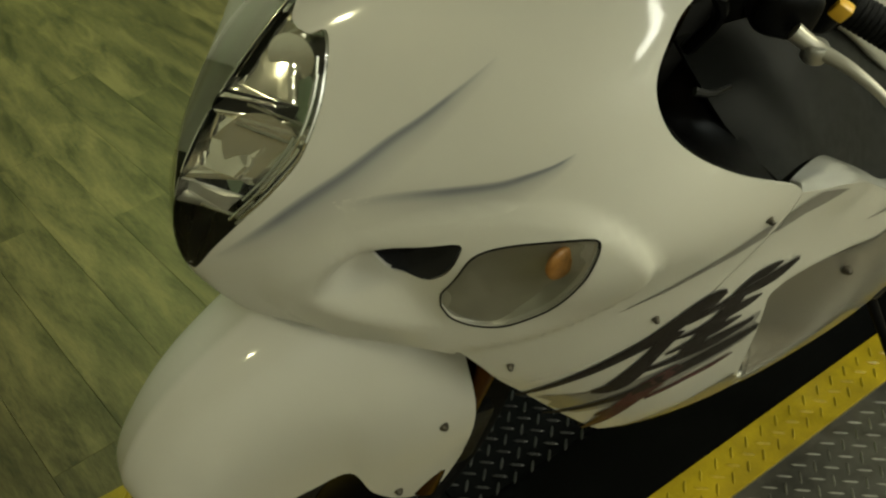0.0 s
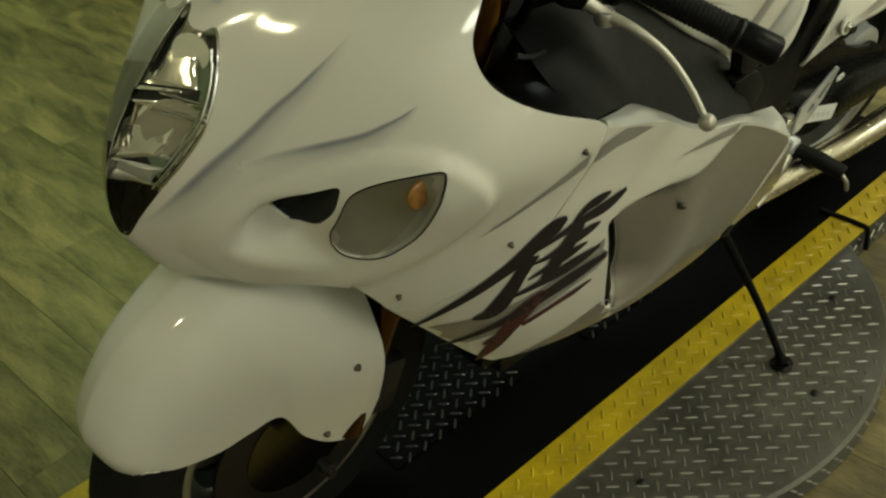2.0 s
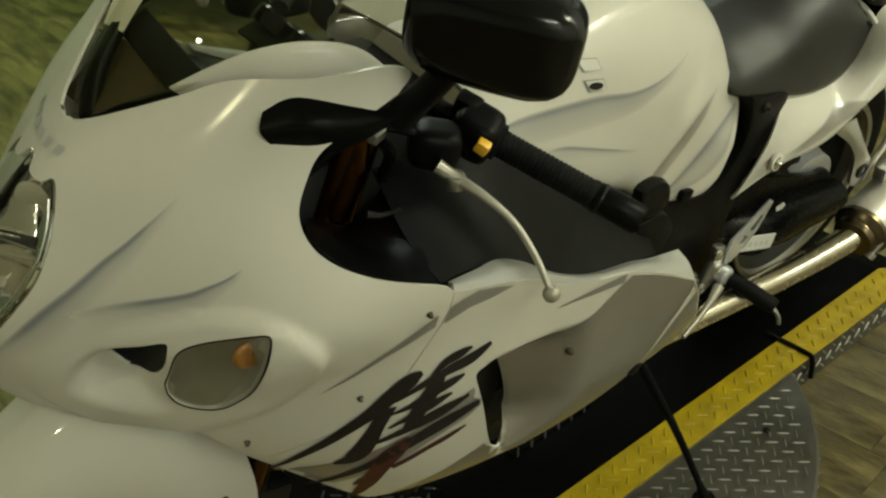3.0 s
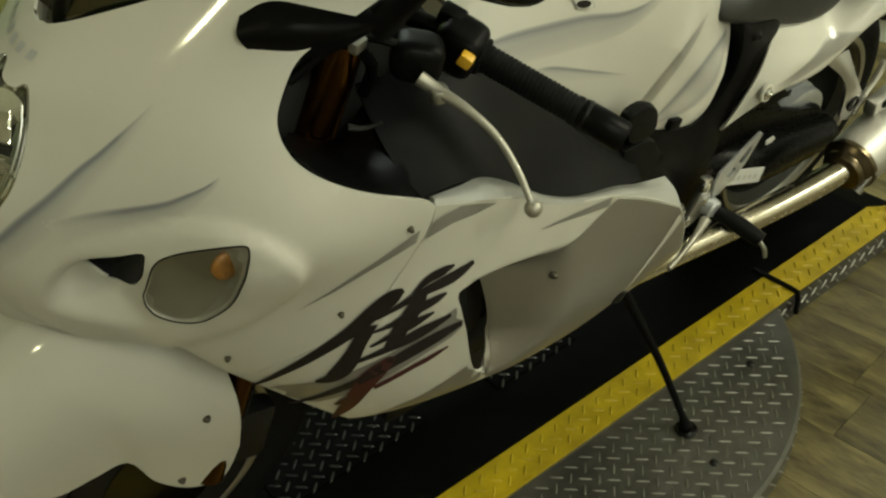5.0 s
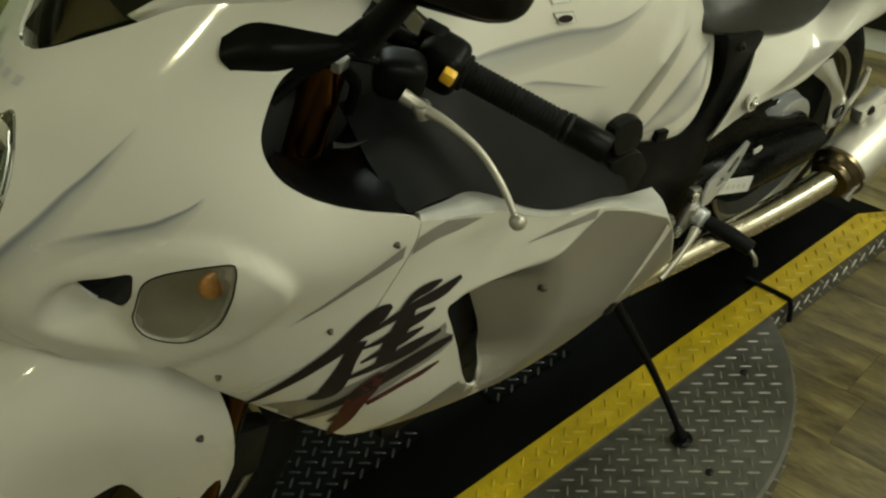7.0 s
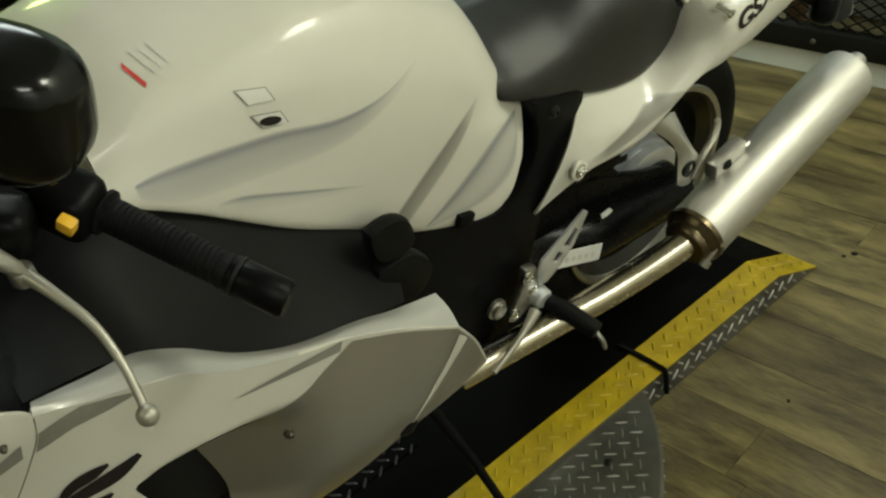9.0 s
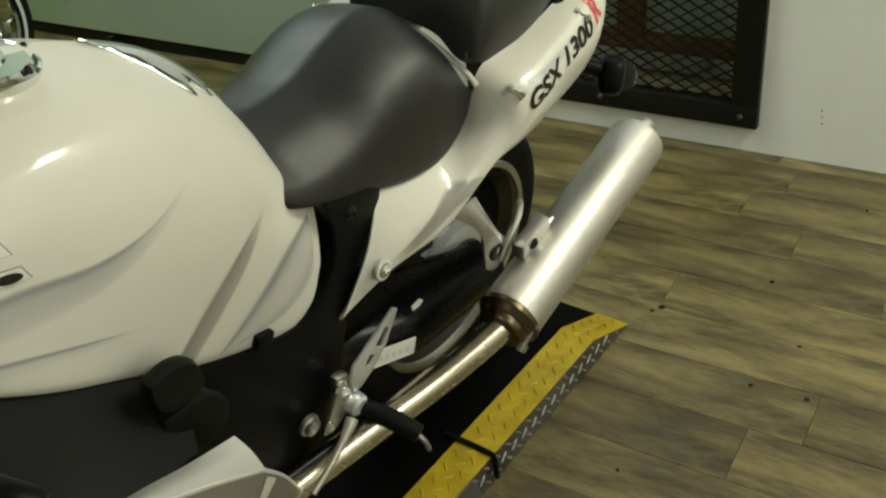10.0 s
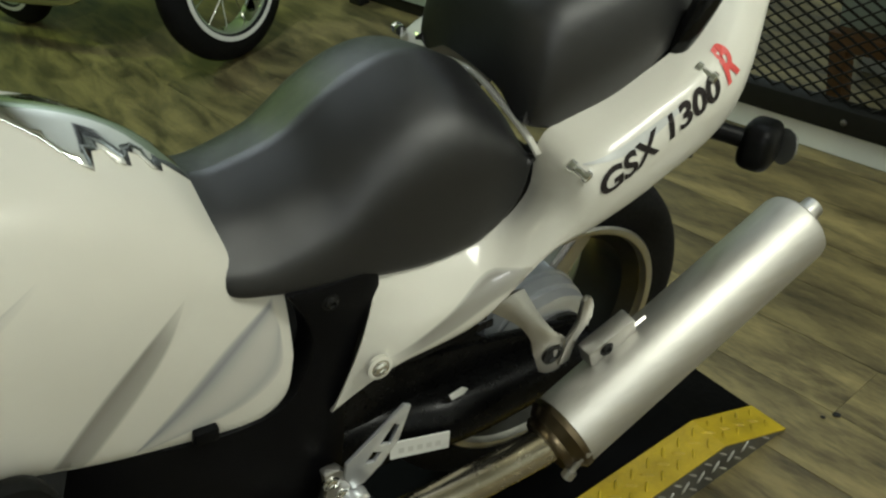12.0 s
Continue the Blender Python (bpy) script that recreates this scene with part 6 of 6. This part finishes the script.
def exhaust():
    a, b = Vector((1.507, -0.285, 0.415)), Vector((1.975, -0.265, 0.539))
    ln = (b - a).length
    mu = lathe("muffler", [(0, 0.042), (0.004, 0.050), (0.010, 0.0545), (0.018, 0.0555), (ln - 0.016, 0.0555), (ln - 0.006, 0.053), (ln, 0.046), (ln + 0.004, 0.034), (ln + 0.005, 0.016)], a, b, BRUSHED, BIKE, "brushed titanium muffler canister", 64)
    d = (b - a).normalized()
    lathe("front_band", [(-0.022, 0.030), (-0.022, 0.040), (-0.016, 0.044), (-0.010, 0.044), (-0.006, 0.049), (0.000, 0.052), (0.004, 0.0565), (0.012, 0.0568), (0.014, 0.0555)], a, b, BURNT, mu, "heat-browned clamp ring", 48)
    lathe("outlet", [(0, 0.017), (0.028, 0.0165), (0.030, 0.0155), (0.028, 0.0135), (-0.01, 0.013), (-0.01, 0)], b + Vector((0, 0, 0.010)), b + d + Vector((0, 0, 0.010)), ALLOY, mu, "short outlet pipe", 32)
    lathe("clamp_bolt", [(0, 0.009), (0.012, 0.009), (0.012, 0.005), (0.045, 0.005), (0.045, 0.008), (0.052, 0.008), (0.052, 0)], a + Vector((-0.02, -0.045, -0.025)), a + Vector((0.02, -0.05, 0.03)), ALLOY, mu, "", 10)
    tube("exhaust_pipe", [(1.50, -0.283, 0.411), (1.44, -0.263, 0.378), (1.36, -0.235, 0.340), (1.25, -0.200, 0.305), (1.08, -0.15, 0.255)], 0.0265, HEATED, BIKE, "straw-tinted polished exhaust pipe", 28, 8)
    # hanger and passenger foot bracket
    br = sheet("foot_bracket", cage([
        [(1.466, -0.190, 0.612), (1.480, -0.194, 0.628), (1.498, -0.196, 0.634), (1.514, -0.194, 0.630)],
        [(1.492, -0.210, 0.588), (1.500, -0.215, 0.595), (1.511, -0.217, 0.598), (1.524, -0.215, 0.594)],
        [(1.503, -0.223, 0.564), (1.512, -0.228, 0.566), (1.526, -0.231, 0.566), (1.540, -0.229, 0.560)],
        [(1.506, -0.228, 0.535), (1.520, -0.232, 0.535), (1.540, -0.234, 0.535), (1.560, -0.231, 0.533)],
        [(1.516, -0.228, 0.492), (1.528, -0.232, 0.485), (1.545, -0.234, 0.483), (1.558, -0.231, 0.488)],
    ], 4, 4), ALLOY, BIKE, "cast alloy passenger foot bracket", 0.010)
    lathe("bushing", [(0, 0.016), (0.004, 0.016), (0.005, 0.011), (0.002, 0.010), (0.002, 0)], (1.533, -0.232, 0.523), (1.533, -1, 0.523), DARK_METAL, br, "", 20)
    plate("stay", path([(1.542, 0.496), (1.556, 0.535), (1.574, 0.562), (1.580, 0.600), (1.594, 0.598), (1.597, 0.560), (1.572, 0.530), (1.560, 0.494), (1.542, 0.496)], n=2), -0.238, 0.008, ALLOY, br, "", 0.002)
    block("muffler_lug", (0.082, 0.026, 0.036), pose(1.617, -0.250, 0.512, 0, -14, 0), ALLOY, mu, "alloy muffler lug", 0.004)
    block("lug_base", (0.105, 0.03, 0.006), pose(1.636, -0.262, 0.494, 35, -14, 0), ALLOY, mu, "", 0.002)
    screw((1.604, -0.263, 0.513), (0, -1, 0.2), mu, 0.009, DARK_METAL)


exhaust()


def foot_controls():
    he = [(1.333, 0.508), (1.343, 0.500), (1.318, 0.442), (1.288, 0.410), (1.258, 0.392), (1.240, 0.392), (1.232, 0.425), (1.238, 0.452), (1.290, 0.482)]
    hole1 = [(1.315, 0.482), (1.322, 0.473), (1.305, 0.444), (1.290, 0.455)]
    hole2 = [(1.278, 0.448), (1.290, 0.437), (1.278, 0.425), (1.264, 0.432)]
    plate("heel_guard", he, -0.178, 0.006, CANISTER, BIKE, "drilled alloy heel guard", 0.0015, (hole1, hole2))
    rs = plate("rider_foot_bracket", path([(1.206, 0.446), (1.232, 0.440), (1.243, 0.405), (1.248, 0.368), (1.224, 0.345), (1.194, 0.332), (1.180, 0.346), (1.194, 0.382), (1.206, 0.412), (1.206, 0.446)], n=2), -0.172, 0.016, ALLOY, BIKE, "alloy rider foot bracket", 0.004)
    for x, z in ((1.214, 0.424), (1.226, 0.385), (1.187, 0.352), (1.244, 0.362)):
        screw((x, -0.172, z), (0, -1, 0), rs, 0.010, CHROME)
    lathe("peg_joint", [(0, 0.020), (0.016, 0.019), (0.020, 0.014), (0.020, 0)], (1.240, -0.172, 0.368), (1.245, -1, 0.34), CANISTER, rs, "alloy peg joint", 18)
    tube("foot_peg", [(1.25, -0.185, 0.358), (1.262, -0.235, 0.352), (1.272, -0.285, 0.345)], [0.013, 0.017, 0.015], GRIP, BIKE, "black ribbed rubber foot peg", 16, 6)
    tube("peg_feeler", [(1.272, -0.283, 0.34), (1.277, -0.295, 0.325), (1.283, -0.298, 0.305)], 0.0045, ALLOY, BIKE, "alloy peg feeler", 8, 4)
    tube("shift_lever", [(1.222, -0.188, 0.352), (1.19, -0.198, 0.340), (1.145, -0.208, 0.325), (1.100, -0.215, 0.312)], [0.011, 0.007, 0.0055, 0.005], LEVER_ALLOY, BIKE, "alloy shift lever", 10, 4)
    tube("shift_rod", [(1.21, -0.18, 0.31), (1.02, -0.17, 0.335)], 0.0045, DARK_METAL, BIKE, "thin shift rod", 8, 3)
    st = tube("side_stand", [(0.925, -0.20, 0.42), (0.962, -0.245, 0.33), (0.995, -0.322, 0.21), (1.015, -0.388, 0.105)], [0.010, 0.009, 0.0075, 0.0070], FRAME_BLACK, BIKE, "black side stand", 12, 6)
    return st


foot_controls()
# the stand's foot lies flat on the turntable
foot = lathe("stand_foot", [(0, 0.0), (0, 0.020), (0.004, 0.022), (0.008, 0.019), (0.009, 0.0)], BIKE.matrix_world.inverted() @ Vector((1.020, -0.351, 0.0635)), BIKE.matrix_world.inverted() @ Vector((1.020, -0.351, 0.13)), GLOSS_BLACK, BIKE, "round black stand foot", 20)
tube("stand_tip", [(1.015, -0.387, 0.106), tuple(BIKE.matrix_world.inverted() @ Vector((1.019, -0.351, 0.074)))], [0.0075, 0.012], FRAME_BLACK, BIKE, "", 10, 4)
pebble("stand_bumper", (0.034, 0.014, 0.030), pose(0.862, -0.279, 0.452, 0, 35, 0), BLACK_PLASTIC, BIKE, "black rubber stop at the fairing edge", 3.0)


# ---- second motorcycle in the row behind ----
def cruiser(m):
    b = thing("cruiser_motorcycle", "dark cruiser motorcycle with chrome parts and whitewall tyres", "motorcycle", "", m)
    for x, name in ((0.0, "front_wheel"), (1.5, "rear_wheel")):
        hub = lathe(name, [(-0.06, 0.0), (-0.06, 0.05), (0.06, 0.05), (0.06, 0)], (x, 0, 0.31), (x, 1, 0.31), CHROME, b, "wheel with a whitewall tyre", 24)
        prof = [(-0.045, 0.20)] + [(-0.062 * math.cos(math.pi * k / 16), 0.205 + 0.105 * math.sin(math.pi * k / 16) ** 0.7) for k in range(17)] + [(0.045, 0.20)]
        lathe("tyre", prof, (x, 0, 0.31), (x, 1, 0.31), RUBBER, hub, "black tyre", 64, 60)
        for s in (-1, 1):
            lathe("whitewall", [(0.0, 0.206), (0.004, 0.210), (0.004, 0.228), (0.0, 0.232)], (x, s * 0.058, 0.31), (x, s, 0.31), WHITE_LABEL, hub, "cream whitewall ring", 64)
        lathe("rim", [(-0.05, 0.205), (-0.045, 0.19), (0, 0.18), (0.045, 0.19), (0.05, 0.205)], (x, 0, 0.31), (x, 1, 0.31), CHROME, hub, "chrome rim", 48)
        if x == 0.0:
            hub.matrix_local = pose(0, 0, 0, 0, 0, 90)
        for k in range(12):
            a = k * math.pi / 6
            tube("spoke", [(x + 0.05 * math.cos(a), 0.02 * (-1) ** k, 0.31 + 0.05 * math.sin(a)), (x + 0.185 * math.cos(a + 0.2), 0, 0.31 + 0.185 * math.sin(a + 0.2))], 0.003, CHROME, hub, "", 6, 1)
        fen = [[(x + r * math.cos(t), y, 0.31 + r * math.sin(t)) for t in np.linspace(0.5, 2.7, 9)] for y, r in ((-0.075, 0.325), (-0.04, 0.345), (0, 0.35), (0.04, 0.345), (0.075, 0.325))]
        fo = sheet("fender", cage(fen, 3, 2), GLOSS_BLACK, b, "black fender", 0.004)
        if x == 0.0:
            fo.matrix_local = pose(0, 0, 0, 0, 0, 90)
    for s in (-1, 1):
        tube("fork", [(0.0, 0.09 * s, 0.31), (0.28, 0.09 * s, 0.92)], 0.022, CHROME, b, "chrome fork leg", 14, 3)
        tube("handlebar", [(0.30, 0.0, 0.97), (0.32, 0.2 * s, 1.0), (0.42, 0.36 * s, 1.02)], 0.013, CHROME, b, "chrome handlebar", 10, 5)
        tube("exhaust", [(0.62, 0.12 * s, 0.5), (0.68, 0.17 * s, 0.28), (1.0, 0.19 * s, 0.24), (1.75, 0.20 * s, 0.26)], [0.024, 0.024, 0.036, 0.042], CHROME, b, "chrome exhaust", 18, 6)
    lathe("headlight", [(0, 0.0), (0.01, 0.04), (0.06, 0.08), (0.11, 0.088), (0.115, 0.092), (0.125, 0.088), (0.13, 0)], (0.25, 0, 0.86), (0.0, 0, 0.84), CHROME, b, "round chrome headlight", 32)
    for x in (0.66, 0.86):
        for k in range(6):
            block("cooling_fin", (0.15, 0.22, 0.010), pose(x, 0, 0.46 + 0.022 * k, 0, 20 if x > 0.7 else -20, 0), ALLOY, b, "", 0.003)
    block("engine_case", (0.5, 0.26, 0.22), pose(0.78, 0, 0.34), CHROME, b, "chrome engine case", 0.05)
    rows = [[(x, y, z) for y, z in ((0, t), (-0.6 * w, t - 0.02), (-w, t - 0.1), (-0.8 * w, t - 0.2))] for x, t, w in ((0.36, 0.84, 0.05), (0.5, 0.88, 0.13), (0.7, 0.86, 0.15), (0.9, 0.78, 0.10), (1.0, 0.72, 0.05))]
    sheet("fuel_tank", cage(rows, 4, 4), GLOSS_BLACK, b, "black fuel tank", 0.005, True)
    rows = [[(x, y, z) for y, z in ((0, t), (-0.7 * w, t - 0.01), (-w, t - 0.06))] for x, t, w in ((0.95, 0.72, 0.09), (1.1, 0.69, 0.15), (1.3, 0.72, 0.15), (1.5, 0.78, 0.11), (1.7, 0.78, 0.09))]
    sheet("seat", cage(rows, 4, 4), VINYL, b, "black seat", 0.01, True)
    return b


cruiser(pose(2.10, 2.51, 0, 0, 0, 112))


# ---- crumbs of dirt on the floor ----
def crumb(x, y, size):
    c = thing("floor_crumb", "tiny dark crumb of dirt on the plank floor", "dirt", "crumbs on the floor", pose(x, y, 0.0))
    pebble("grain", (size, size * 0.7, size * 0.4), pose(0, 0, size * 0.2, 0, 0, 137 * x), DARK_METAL, c, "", 2.4)


CRUMBS = ((2.79, -0.57, 0.010), (2.375, -0.472, 0.012), (2.136, -0.274, 0.010), (2.158, -0.288, 0.016), (2.175, -0.609, 0.009), (2.005, -0.566, 0.010), (2.02, -0.679, 0.012), (1.651, -0.439, 0.009))
for spot in CRUMBS:
    crumb(*spot)


# ---- floor boards ----
def floor():
    base = block("floor", (9.4, 10.0, 0.1), pose(0.2, 1.0, -0.056), SEAM_BROWN, None, "", 0)
    tagged(base, "wood-look vinyl plank floor", "floor", "", "structure")
    inv = base.matrix_world.inverted()
    width, gap = 0.152, 0.00025
    rnd = random.Random(4)
    turn = Matrix.Rotation(radians(5.0), 4, "Z")
    near, rest_v, rest_f = 0, [], []
    meshes = {}
    for i in range(-32, 34):
        y = -5.6 + rnd.random() * 1.2
        while y < 6.4:
            ln = 1.22
            x0, x1, y0, y1 = i * width + gap, (i + 1) * width - gap, y + gap, y + ln - gap
            cx, cy = (x0 + x1) / 2, (y0 + y1) / 2
            dz = rnd.uniform(-0.0003, 0.0003)
            c = turn @ Vector((cx, cy, 0))
            if -1.3 < c.x < 2.95 and -1.6 < c.y < 1.9 and near < 300:
                near += 1
                if "one" not in meshes:
                    w, l, e = (x1 - x0) / 2, (y1 - y0) / 2, 0.0004
                    v = [(-w, -l, -0.006), (w, -l, -0.006), (w, l, -0.006), (-w, l, -0.006), (-w + e, -l + e, 0), (w - e, -l + e, 0), (w - e, l - e, 0), (-w + e, l - e, 0)]
                    f = [(4, 5, 6, 7), (0, 1, 5, 4), (1, 2, 6, 5), (2, 3, 7, 6), (3, 0, 4, 7)]
                    me = bpy.data.meshes.new("board")
                    me.from_pydata(v, [], f)
                    me.materials.append(BOARD)
                    meshes["one"] = me
                ob = new("board", meshes["one"])
                ob.matrix_world = Matrix.Translation((c.x, c.y, dz)) @ turn
                ob.parent = base
            else:
                b = len(rest_v)
                for px, py in ((x0, y0), (x1, y0), (x1, y1), (x0, y1)):
                    q = turn @ Vector((px, py, 0))
                    rest_v.append((min(max(q.x, -4.5), 4.5), min(max(q.y, -4.0), 6.0), dz))
                rest_f.append((b, b + 1, b + 2, b + 3))
            y += ln
    tagged(mesh_object("far_boards", rest_v, rest_f, BOARD, base, "wood-look boards further off", False), kind="stuff")


floor()
